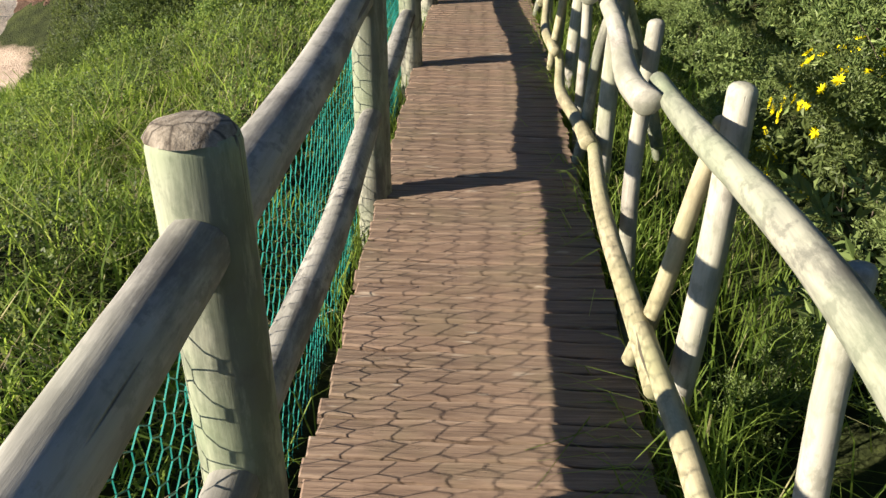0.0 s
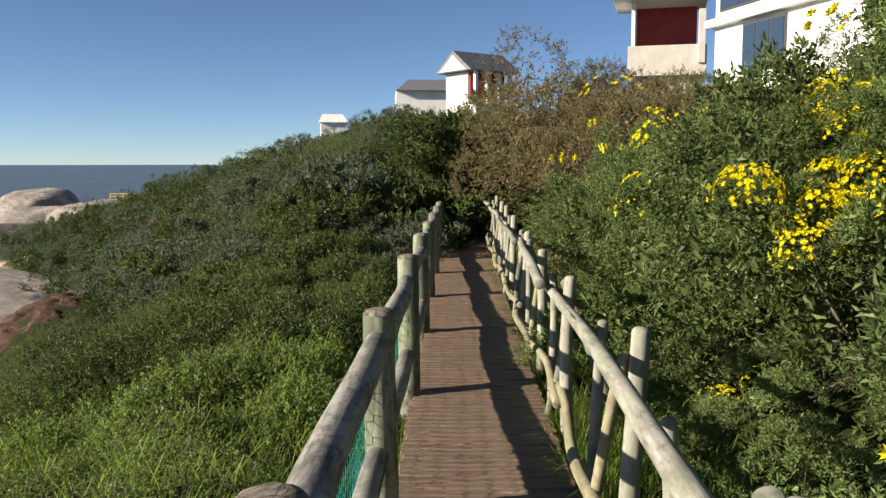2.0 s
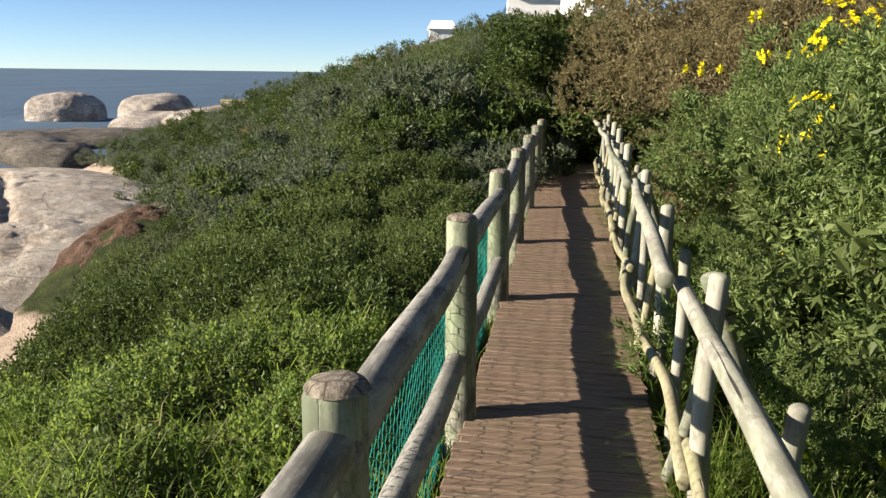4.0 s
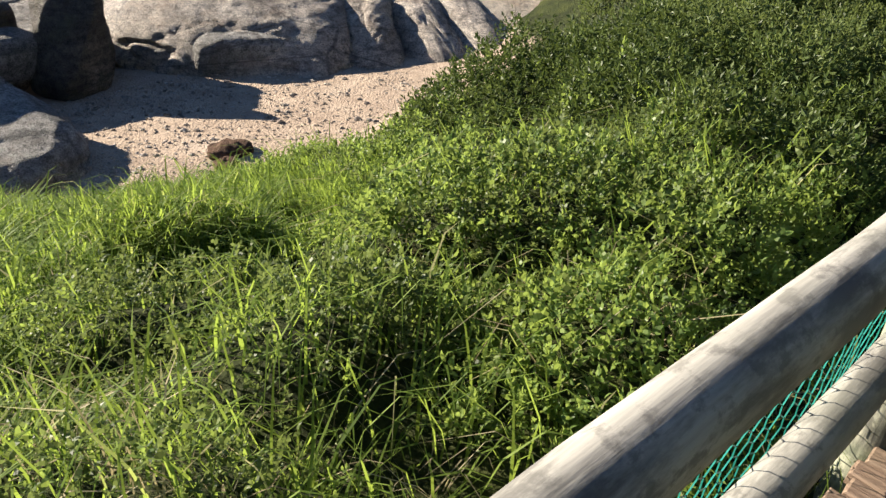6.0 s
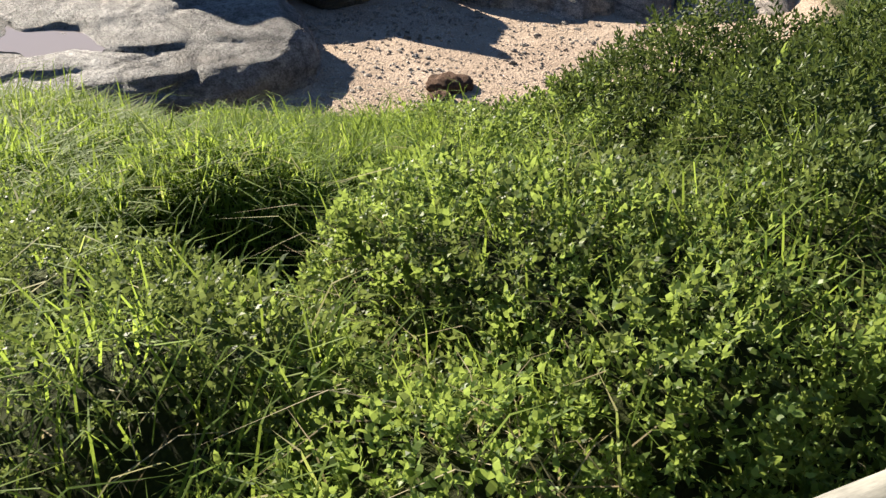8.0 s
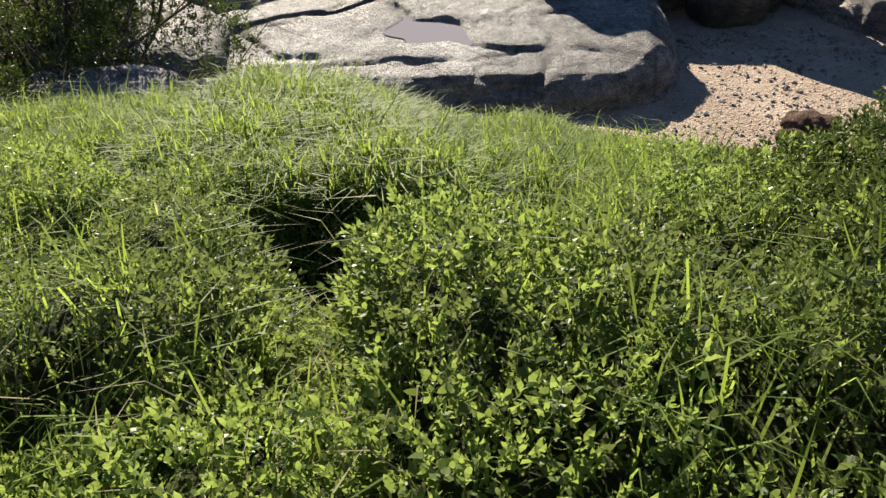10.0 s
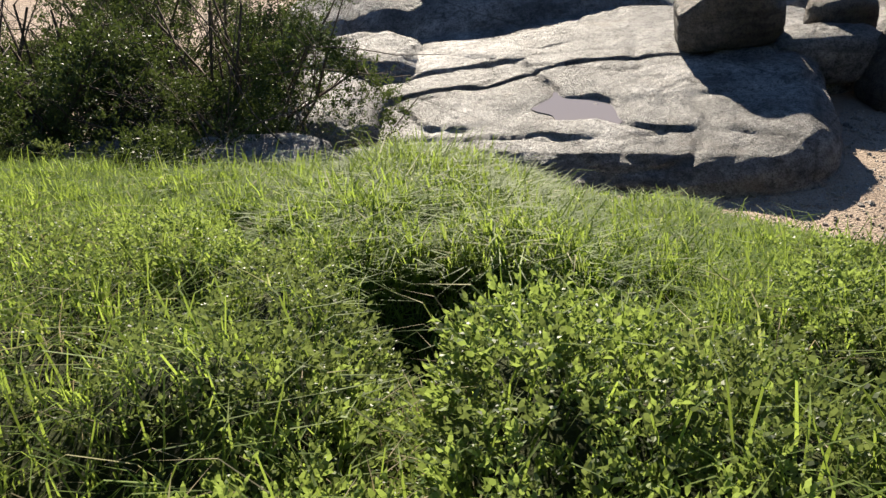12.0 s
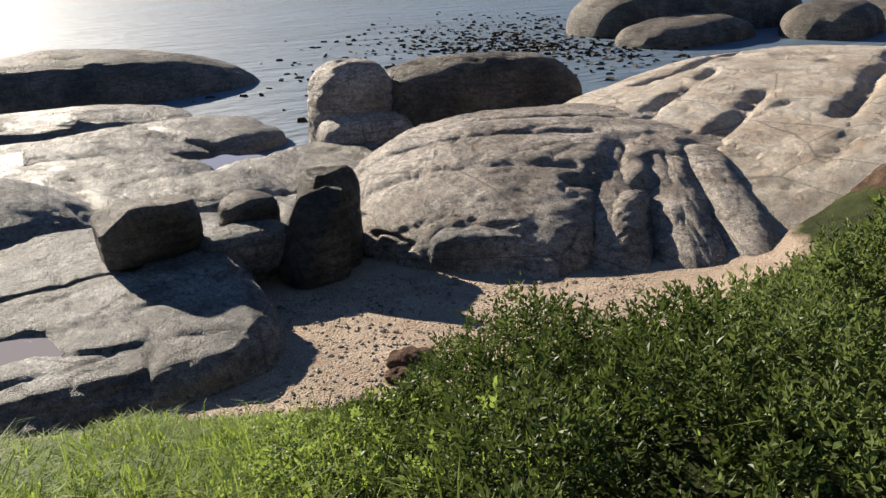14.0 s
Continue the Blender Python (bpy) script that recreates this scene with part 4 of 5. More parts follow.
def build_groundcover():
    rng = np.random.default_rng(11)
    # leafy sprigs: broad-leaved near the boards, small-leaved dark scrub further along, coarse on the far slope
    for tries, box, size, aspect, leaves, ovate in ((84000, (-5.4, -0.62, 0.8, 10.0), (0.022, 0.048), 0.42, 9, True), (125000, (-9.8, -0.62, 7.2, 15.5), (0.030, 0.054), 0.46, 8, False), (56000, (-14.5, -0.62, 15.5, 30.0), (0.055, 0.095), 0.36, 8, False)):
        x, y = scatter(tries, *box, rng, lambda a, b: covered(a, b) * (1 - grass_share(a, b)) * cover_slope(a, b)[1] / 2.2 * (0.10 + 0.90 * smooth(0.22, 0.50, domes(a, b, 0.52, 5))) * (1 - 0.5 * (1 - smooth(6.2, 6.7, b)) * smooth(-3.0, -2.0, a)) * (0.3 + 0.7 * smooth(0.10, 0.4, domes(a, b, 1.0, 3))))
        scrub = smooth(7.9, 8.7, y + 0.12 * x + 0.35 * (fbm(x * 2, y * 2, 81, 2) - 0.5))
        if ovate:
            keep = rng.random(len(x)) > scrub
        else:
            keep = (rng.random(len(x)) < scrub) & (np.hypot((x - EARTH[0]) / EARTH[2], (y - EARTH[1]) / EARTH[3]) > 1.0)
        x, y = x[keep], y[keep]
        n = len(x)
        depth = rng.random(n) ** 1.6 * 0.40
        root = on_cover(x, y, depth)
        tip = cover_slope(x, y)[0] * 0.55 + np.stack([rng.normal(0, 0.3, n), rng.normal(0, 0.3, n), np.ones(n)], 1)
        sz = rng.uniform(*size, n) * (1 - 0.22 * (1 - smooth(6.2, 6.7, y)))
        tone = fbm(x * 0.55, y * 0.55, 91, 2) + rng.normal(0, 0.06, n)
        near = 0.45 + 0.10 * (1 - smooth(6.3, 6.8, y))
        if ovate:
            groups = ((tone >= near, M_LEAF, "dense low bright green leafy plants covering the slope"), (tone < near, M_LEAF_SCRUB, "darker green low leafy plants among the bright ones"))
        elif box[2] < 10:
            groups = ((tone < 0.60, M_LEAF_DARK, "dense dark green leafy scrub on the slope"), (tone >= 0.60, M_LEAF_SCRUB, "mid-green leafy scrub on the slope"))
        else:
            groups = ((tone < 0.47, M_LEAF_DARK, "dark green scrub on the far slope"), ((tone >= 0.47) & (tone < 0.6), M_LEAF_GREY, "grey-green feathery scrub on the far slope"), (tone >= 0.6, M_LEAF_SCRUB, "mid-green scrub on the far slope"))
        for sel, mat, label in groups:
            V, F = sprig_arrays(root[sel], tip[sel], rng.uniform(1.6, 3.4, sel.sum()) * sz[sel], leaves, sz[sel], aspect, rng, ovate=ovate)
            stuff("groundcover", V, F, mat, label, "groundcover")
    # grass
    x, y = scatter(210000, -9.9, -0.6, 0.8, 9.6, rng, lambda a, b: covered(a, b) * np.clip(grass_share(a, b), 0.10, 1) * (0.25 + 0.65 * smooth(0.15, 0.45, domes(a, b, 0.85, 13))))
    n = len(x)
    root = on_cover(x, y, 0.2 + 0.55 * rng.random(n))
    V, F = blade_arrays(root, rng.uniform(0.3, 1.4, n), rng.uniform(0.07, 0.19, n) * (0.55 + 0.9 * fbm(x * 2.3, y * 2.3, 72, 2)), rng.uniform(0.005, 0.009, n) * (1 + 0.16 * np.abs(x)), rng, None, True)
    stuff("grass", V, F, M_GRASS, "short bright grass between the tussocks", "grass")
    cx, cy = scatter(7600, -9.6, -0.9, 1.0, 9.4, rng, lambda a, b: covered(a, b) * np.clip(grass_share(a, b) + 0.02, 0, 1) * (0.35 + 0.65 * (domes(a, b, 0.85, 13) > 0.3)))
    blades = 44
    rad, ang = rng.rayleigh(0.055, (len(cx), blades)), rng.random((len(cx), blades)) * 6.28
    big = rng.uniform(0.6, 1.35, (len(cx), 1))
    x, y = (cx[:, None] + big * rad * np.cos(ang)).ravel(), (cy[:, None] + big * rad * np.sin(ang)).ravel()
    n = len(x)
    root = on_cover(x, y, np.full(n, 0.6))
    h = (rng.uniform(0.12, 0.27, (len(cx), blades)) * big).ravel() * (1 - 0.55 * smooth(0.7, 0.95, (-0.5 - x) / foot_distance(y)))
    V, F = blade_arrays(root, np.clip((rad * 9).ravel() * rng.uniform(0.6, 1.4, n), 0.1, 1.1), h, rng.uniform(0.005, 0.010, n) * (1 + 0.16 * np.abs(x)), rng, (ang + rng.normal(0, 0.5, ang.shape)).ravel(), True)
    stuff("grass_tussocks", V, F, M_GRASS, "bright backlit tussocks of long green grass", "grass")
    # tall single blades and dry stalks standing over the plants
    x, y = scatter(13000, -6.5, -0.8, 1.2, 11.0, rng, lambda a, b: (cover_height(a, b) > 0.12) * np.where(b + 0.12 * a < 8.3, 0.25 + 0.75 * (fbm(a * 1.2, b * 1.2, 74, 2) > 0.5), 0.06))
    n = len(x)
    root = on_cover(x, y, 0.3 + 0 * x)
    V, F = blade_arrays(root, rng.uniform(0.4, 1.4, n), rng.uniform(0.16, 0.36, n), rng.uniform(0.006, 0.011, n), rng)
    stuff("long_grass", V, F, M_GRASS, "long arching pale grass blades above the plants", "grass")
    # dead stalks matted among the plants
    x, y = scatter(13000, -3.6, -0.7, 1.0, 8.4, rng, lambda a, b: np.where(b < 6.3, 0.5, np.where(np.abs(b - 6.68 - 0.33 * (a + 2.8)) < 0.25, 1.5, 0.08)) * (0.15 + 0.85 * (fbm(a * 1.5, b * 1.5, 73, 2) > 0.5)) * (np.hypot((a + 3.0) / 0.6, (b - 6.7) / 0.65) > 1))
    n = len(x)
    V, F = blade_arrays(on_cover(x, y, 0.25 + 0.4 * rng.random(n)), rng.uniform(0.5, 2.2, n), rng.uniform(0.08, 0.26, n), rng.uniform(0.003, 0.007, n), rng)
    stuff("dead_stalks", V, F, M_STRAW, "pale dead grass stalks matted among the plants", "grass")
    # verge grass by the boards
    parts_v, parts_f, o = [], [], 0
    for x0, x1, count in ((-0.62, -0.42, 4200), (0.40, 0.62, 9000), (0.62, 1.1, 5000)):
        x, y = scatter(count, x0, x1, -0.8, 17, rng, lambda a, b: 0.15 + 0.85 * (fbm(a * 2, b * 1.9, 2, 2) > 0.48))
        n = len(x)
        V, F = blade_arrays(np.stack([x, y, bare_ground(x, y) + 0.02], 1), rng.uniform(0.2, 1.2, n), rng.uniform(0.22, 0.50, n) * (0.75 if x0 < 0 else 1), rng.uniform(0.004, 0.008, n), rng)
        parts_v.append(V)
        parts_f.append(F + o)
        o += len(V)
    stuff("verge_grass", np.concatenate(parts_v), np.concatenate(parts_f), M_GRASS, "straggling grass along both edges of the boards", "grass")


build_groundcover()


def crown_points(n, rng, lumps=9, flat=0.75, clump=9):
    """Points in small clumps over the outside of a lumpy crown of unit size, and their outward ways."""
    c = rng.normal(size=(lumps, 3)) * [0.52, 0.52, 0.32] + [0, 0, 0.42]
    r = rng.uniform(0.28, 0.50, lumps)
    seeds = max(n // clump, 1)
    w = np.repeat(rng.integers(0, lumps, seeds), clump)
    d = np.repeat(turn_rows(rng.normal(size=(seeds, 3)) + [0, 0, 0.35], seeds), clump, 0)
    far = np.repeat(rng.uniform(0.80, 1.10, seeds), clump)
    d = turn_rows(d + rng.normal(0, 0.20, d.shape), len(d))
    p = c[w] + d * (r[w] * far * rng.uniform(0.82, 1.0, len(d)))[:, None]
    inside = np.zeros(len(p), bool)
    for q in range(lumps):
        inside |= (np.linalg.norm(p - c[q], axis=1) < r[q] * 0.74) & (w != q)
    ok = ~inside & (p[:, 2] > -0.12)
    return p[ok] * [1, 1, flat], d[ok]


def twig_mesh(name, count, size, rng, mat, spread=0.8, thick=0.012, forks=3):
    """Forking branches from one root, as tapering three-sided twigs."""
    V, F = [], []

    def seg(p, q, r0, r1):
        d = (q - p) / max(np.linalg.norm(q - p), 1e-6)
        s = np.cross(d, [0.3, 0.2, 0.9])
        s /= max(np.linalg.norm(s), 1e-6)
        u = np.cross(d, s)
        o = len(V)
        for c, r in ((p, r0), (q, r1)):
            for a in (0, 2.09, 4.19):
                V.append(c + r * (math.cos(a) * s + math.sin(a) * u))
        for a in range(3):
            b = (a + 1) % 3
            F.append((o + a, o + b, o + 3 + b, o + 3 + a))

    def grow(p, d, length, r, depth):
        for _ in range(3):
            d = d + rng.normal(0, 0.22, 3)
            d = d / np.linalg.norm(d)
            q = p + d * length / 3
            seg(p, q, r, r * 0.8)
            p, r = q, r * 0.8
            if depth and rng.random() < 0.8:
                grow(p, d + rng.normal(0, spread, 3), length * 0.62, r * 0.62, depth - 1)
    for _ in range(count):
        d = rng.normal(0, 0.6, 3) + [0, 0, 0.7]
        grow(np.zeros(3), d / np.linalg.norm(d), size, thick, forks)
    return mesh_np(name, V, F, mat, True)


def make_bush(name, label, mat, sprigs, leaf_len, aspect, seed, size, flowers=0, lumps=9, twigs=7, flat=0.75, group="", leaves=9, category="bush"):
    """One bush at the origin: branches, leaves and, if any, flowers."""
    rng = np.random.default_rng(seed)
    bush = new(name)
    tagged(bush, label, category, group)
    part("branchwork", twig_mesh("branchwork", twigs, size * 0.62, rng, M_TWIG, thick=0.016 * size ** 0.5, forks=1), bush)
    p, d = crown_points(sprigs, rng, lumps, flat)
    n = len(p)
    V, F = sprig_arrays(p * size, d * 0.8 + [0, 0, 0.45] + rng.normal(0, 0.25, (n, 3)), rng.uniform(1.2, 2.6, n) * leaf_len, leaves, np.full(n, leaf_len) * rng.uniform(0.75, 1.3, n), aspect, rng)
    deep = p * rng.uniform(0.60, 0.88, (n, 1)) * size
    W, G = leaf_arrays(deep, rng.normal(size=(n, 3)), np.full(n, leaf_len * 1.7), np.full(n, leaf_len * 0.8), rng)
    part("foliage", mesh_np("foliage", np.concatenate([V, W]), np.concatenate([F, G + len(V)]), mat, False), bush)
    if flowers:
        fp, fd = crown_points(flowers * 3, np.random.default_rng(seed + 500), lumps, flat, 4)
        keep = (fd[:, 2] > -0.1)
        fp, fd = fp[keep][:flowers] * size * 1.03, fd[keep][:flowers]
        m = len(fp)
        ang = np.arange(9) / 9 * 6.28
        a1 = turn_rows(np.cross(fd, np.tile([0.2, 0.5, 0.8], (m, 1))), m)
        a2 = np.cross(fd, a1)
        out = a1[:, None] * np.cos(ang)[None, :, None] + a2[:, None] * np.sin(ang)[None, :, None] + fd[:, None] * 0.25
        V, F = leaf_arrays(np.repeat(fp + fd * 0.03, 9, 0), out.reshape(-1, 3), np.full(m * 9, 0.044), np.full(m * 9, 0.021), rng, 0.05)
        part("blossom", mesh_np("blossom", V, F, M_PETAL, False), bush, "yellow daisy flowers")["kind"] = "stuff"
    return bush


def at_ground(x, y, sink, turn, s):
    return pose(x, y, float(bare_ground(x, y)) - sink, 0, 0, turn) @ Matrix.Diagonal((s, s, s, 1))


def place(kinds, spots):
    """Puts copies of bush kinds at spots (kind, x, y, scale, raise); the first spot of each kind takes the original."""
    used = set()
    for q, (kd, x, y, s, up) in enumerate(spots):
        if math.hypot((x - EARTH[0]) / EARTH[2], (y - EARTH[1]) / EARTH[3]) < 1.15:
            continue
        m = at_ground(x, y, 0.1 * s - up, (q * 137.5) % 360, 1.0)
        ob = kinds[kd]
        if kd in used:
            ob = copy_thing(ob, m)
        else:
            ob.matrix_basis = m
            used.add(kd)
        ob.scale = (s, s, s * (0.9 + 0.2 * ((q * 0.618) % 1)))


def build_bushes():
    slope = "bushes on the slope"
    bank = "bushes on the bank"
    kinds = {
        "dark": make_bush("shrub", "dark green leafy coastal shrub on the slope", M_LEAF_DARK, 900, 0.042, 0.45, 21, 0.62, group=slope),
        "dark2": make_bush("shrub", "dense dark green rounded shrub on the slope", M_LEAF_DARK, 950, 0.042, 0.5, 22, 0.62, lumps=13, group=slope),
        "leafy": make_bush("shrub", "bright green leafy shrub on the slope", M_LEAF_SCRUB, 900, 0.044, 0.5, 23, 0.6, group=slope),
        "grey": make_bush("grey_shrub", "grey-green feathery shrub on the slope", M_LEAF_GREY, 1000, 0.046, 0.32, 24, 0.62, lumps=12, group=slope),
        "tall": make_bush("tall_bush", "tall green narrow-leaved bush on the bank", M_LEAF_BRIGHT, 3000, 0.066, 0.30, 25, 1.2, lumps=13, flat=1.05, group=bank),
        "tall2": make_bush("tall_bush", "tall dense green bush on the bank", M_LEAF_SCRUB, 2800, 0.062, 0.36, 26, 1.2, lumps=14, flat=1.1, group=bank),
        "daisy": make_bush("daisy_bush", "green daisy bush with scattered yellow flowers", M_LEAF_BRIGHT, 3000, 0.064, 0.30, 27, 1.1, flowers=130, lumps=12, flat=0.95, group=bank),
        "yellow": make_bush("daisy_bush", "daisy bush thick with yellow flowers", M_LEAF_BRIGHT, 1800, 0.058, 0.30, 28, 0.9, flowers=900, lumps=10, flat=1.05, group=bank),
        "dry": make_bush("dry_bush", "brown half-dry twiggy bush on the bank", M_LEAF_DRY, 3200, 0.040, 0.30, 29, 1.1, lumps=13, flat=1.1, twigs=14, group=bank),
        "far": make_bush("hill_shrub", "dark green shrub on the far hillside", M_LEAF_DARK, 520, 0.085, 0.45, 31, 1.0, lumps=12, leaves=5, twigs=3, group="shrubs on the hill"),
        "fargrey": make_bush("hill_shrub", "grey-green shrub on the far hillside", M_LEAF_GREY, 520, 0.080, 0.45, 32, 1.0, lumps=12, leaves=5, twigs=3, group="shrubs on the hill"),
        "fardry": make_bush("hill_shrub", "brown dry shrub on the far hillside", M_LEAF_DRY, 520, 0.08, 0.35, 33, 1.0, lumps=12, leaves=5, twigs=3, group="shrubs on the hill"),
    }
    rng = random.Random(5)
    spots = []
    # slope ahead and to the left of the boards
    for y in np.arange(12.6, 20.0, 1.5):
        d = 1.6 + rng.random() * 1.2
        while d < float(foot_distance(y)) * 0.9:
            kd = rng.choice(["dark", "leafy", "leafy", "grey", "grey"])
            if (y > 15 or d < 2.5) and d < 0.55 * float(foot_distance(y)):
                spots.append((kd, -0.5 - d, float(y) + rng.uniform(-0.6, 0.6), rng.uniform(1.0, 1.7), rng.uniform(0.15, 0.4)))
            d += rng.uniform(1.6, 2.8)
    for y in np.arange(20.5, 66, 1.9):
        d = 0.3 + rng.random()
        while d < float(foot_distance(y)) * 0.97:
            kd = rng.choice(["far", "fargrey", "fargrey", "far", "fardry"] if y > 26 and d < 9 else ["far", "fargrey", "far"])
            spots.append((kd, -0.5 - d, float(y) + rng.uniform(-0.9, 0.9), rng.uniform(0.75, 1.25), 0))
            d += rng.uniform(1.2, 2.1)
    # dark plants about the left verge nearer the viewer
    for x, y, s in ((-2.4, 3.2, 0.5), (-3.6, 2.0, 0.7), (-5.2, 1.2, 0.9), (-1.9, 1.2, 0.5), (-2.1, 5.2, 0.34), (-6.6, 0.2, 1.0)):
        spots.append(("leafy", x, y, s, 0))
    # big rounded bushes further along the slope
    for kd, x, y, s in (("grey", -3.6, 15.4, 1.9), ("leafy", -5.2, 16.6, 2.1), ("dark2", -2.9, 17.4, 2.2), ("grey", -5.4, 19.2, 2.5), ("grey", -3.4, 20.4, 2.4), ("dark", -6.3, 21.8, 2.4), ("grey", -8.6, 23.6, 2.4)):
        spots.append((kd, x, y, s, 0.1))
    # tunnel at the end of the boards
    for x, y, s, kd in ((-1.3, 14.6, 1.2, "grey"), (-1.5, 15.9, 1.9, "grey"), (-1.65, 17.0, 2.6, "dark"), (-1.6, 18.4, 3.2, "dark2"), (-1.3, 20.0, 3.4, "dark"), (0.0, 21.2, 3.6, "dark2"), (-2.6, 19.4, 3.0, "grey"), (1.4, 20.2, 1.7, "tall2")):
        spots.append((kd, x, y, s, 0.0))
    for x, y, z, s in ((-0.4, 17.6, 2.0, 1.5), (0.3, 18.6, 1.9, 1.9), (0.0, 20.0, 1.8, 2.2), (-0.7, 18.8, 2.0, 2.0)):
        spots.append(("dark", x, y, s, z))
    # bank on the right
    bank_spots = [("daisy", 1.95, 1.0, 0.8, 0), ("tall", 2.6, 2.0, 0.9, 0), ("daisy", 1.85, 3.5, 0.62, 0.15), ("tall2", 2.5, 4.1, 0.8, 0.1), ("tall2", 2.0, 5.0, 0.55, 0), ("tall2", 2.15, 6.1, 0.85, 0.2), ("yellow", 1.72, 6.0, 0.42, 0.95), ("yellow", 1.95, 6.2, 0.38, 1.35), ("daisy", 2.5, 5.6, 0.8, 0.9),
                  ("tall", 1.62, 8.3, 0.72, 0.15), ("daisy", 1.75, 8.9, 0.72, 1.0), ("tall", 2.3, 8.0, 0.8, 0.45), ("tall2", 2.6, 9.4, 0.8, 0.2), ("tall", 1.75, 10.6, 0.75, 0.5), ("dry", 1.35, 12.0, 0.65, 0.2), ("dry", 1.7, 12.8, 0.95, 0.9), ("dry", 1.9, 14.2, 1.2, 1.3), ("dry", 1.5, 15.6, 1.2, 1.2), ("dry", 2.2, 13.4, 1.0, 1.0), ("tall", 2.6, 11.4, 0.95, 0.3),
                  ("daisy", 3.3, 5.2, 0.8, 0.9), ("tall2", 3.4, 7.0, 1.0, 0.3), ("daisy", 3.6, 4.0, 1.1, 0.3), ("dry", 2.7, 19.6, 1.4, 0.3), ("dry", 1.9, 17.4, 1.3, 0.6), ("tall", 4.6, 14.5, 0.55, 0),
                  ("dry", 2.5, 16.6, 1.2, 0), ("tall2", 2.1, 18.4, 1.3, 0), ("dry", 3.2, 15.6, 1.3, 0), ("tall", 3.6, 11.6, 0.85, 0), ("tall2", 4.9, 8.4, 1.0, 0), ("daisy", 4.0, 9.8, 1.1, 0),
                  ("yellow", 4.4, 3.0, 1.2, 0.4), ("tall2", 1.8, -0.6, 0.9, 0), ("tall", 2.8, 0.4, 1.1, 0), ("daisy", 5.0, 5.6, 1.3, 0.2), ("tall", 6.4, 9.0, 1.0, 0), ("tall2", 5.4, 12.4, 0.9, 0), ("dry", 4.5, 19.0, 1.0, 0), ("tall2", 7.2, 16.0, 0.8, 0),
                  ("tall", 5.8, 22.0, 0.9, 0), ("fardry", 2.0, 22.5, 1.4, 0), ("fardry", 0.6, 26.0, 1.5, 0), ("fardry", 3.4, 25.5, 1.4, 0), ("fardry", -1.5, 29.0, 1.4, 0), ("fardry", -0.6, 34.0, 1.4, 0), ("fardry", 1.6, 31.0, 1.4, 0), ("fardry", 2.6, 28.0, 1.4, 0),
                  ("far", 4.5, 27.0, 1.3, 0), ("fardry", 1.2, 41.0, 1.6, 0.6), ("fardry", 3.2, 40.0, 1.6, 0.6), ("fardry", -0.8, 42.0, 1.5, 0.3), ("far", 5.5, 30.0, 1.2, 0), ("fardry", 7.0, 26.0, 1.0, 0)]
    for y in np.arange(0.6, 13.0, 0.72):
        bank_spots.append((("daisy", "tall", "tall", "tall2")[int(y * 7) % 4], 1.34 + 0.12 * math.sin(y * 5), float(y), 0.33 + 0.08 * math.sin(y * 3), -0.05))
    spots += bank_spots
    place(kinds, spots)


build_bushes()


def build_bare_shrub():
    """The big half-bare shrub above the rocks."""
    rng = np.random.default_rng(77)
    shrub = new("bare_branched_shrub")
    tagged(shrub, "large tangled shrub of bare grey twigs and sparse leaves", "bush")
    part("branchwork", twig_mesh("branchwork", 34, 2.6, rng, M_TWIG, spread=0.95, thick=0.034, forks=4), shrub, "bare grey branches")
    p, d = crown_points(14000, rng, 20, 0.95)
    n = len(p)
    V, F = sprig_arrays(p * 2.0, rng.normal(0, 0.5, (n, 3)) + [0, 0, 0.6], rng.uniform(0.08, 0.16, n), 7, rng.uniform(0.045, 0.07, n), 0.42, rng)
    part("foliage", mesh_np("foliage", V, F, M_LEAF_DARK, False), shrub)
    shrub.matrix_basis = at_ground(-9.0, 1.5, 0.1, 20, 1)
    for x, y, t in ((-10.6, -1.2, 80), (-8.4, -1.6, 190)):
        copy_thing(shrub, at_ground(x, y, 0.1, t, 1))


build_bare_shrub()


# ---- sea details ----
def build_kelp():
    rng = np.random.default_rng(3)
    V, F, o = [], [], 0
    for cx, cy, sx, sy, n in ((-47, 30, 6, 3.5, 700), (-50, 25, 8, 4, 160), (-42, 16, 5, 3, 70), (-58, 36, 7, 6, 420)):
        x, y = rng.normal(cx, sx, n), rng.normal(cy, sy, n)
        root = np.stack([x, y, np.full(n, -4.62)], 1)
        v, f = blade_arrays(root, rng.uniform(0.6, 1.8, n), rng.uniform(0.08, 0.22, n), rng.uniform(0.18, 0.55, n), rng)
        V.append(v)
        F.append(f + o)
        o += len(v)
    stuff("kelp", np.concatenate(V), np.concatenate(F), M_KELP, "dark kelp fronds floating on the sea", "seaweed")


build_kelp()
puddle("puddle", "shallow puddle lying on the granite slab, reflected sky put into its colour", (-11.5, 5.6, None), 0.68, 0.6, 4, M_POOL)
puddle("rock_pool", "still rock pool among the wet shelves", (-23.6, 9.6, -3.98), 1.7, 0.9, 5, M_POOL)


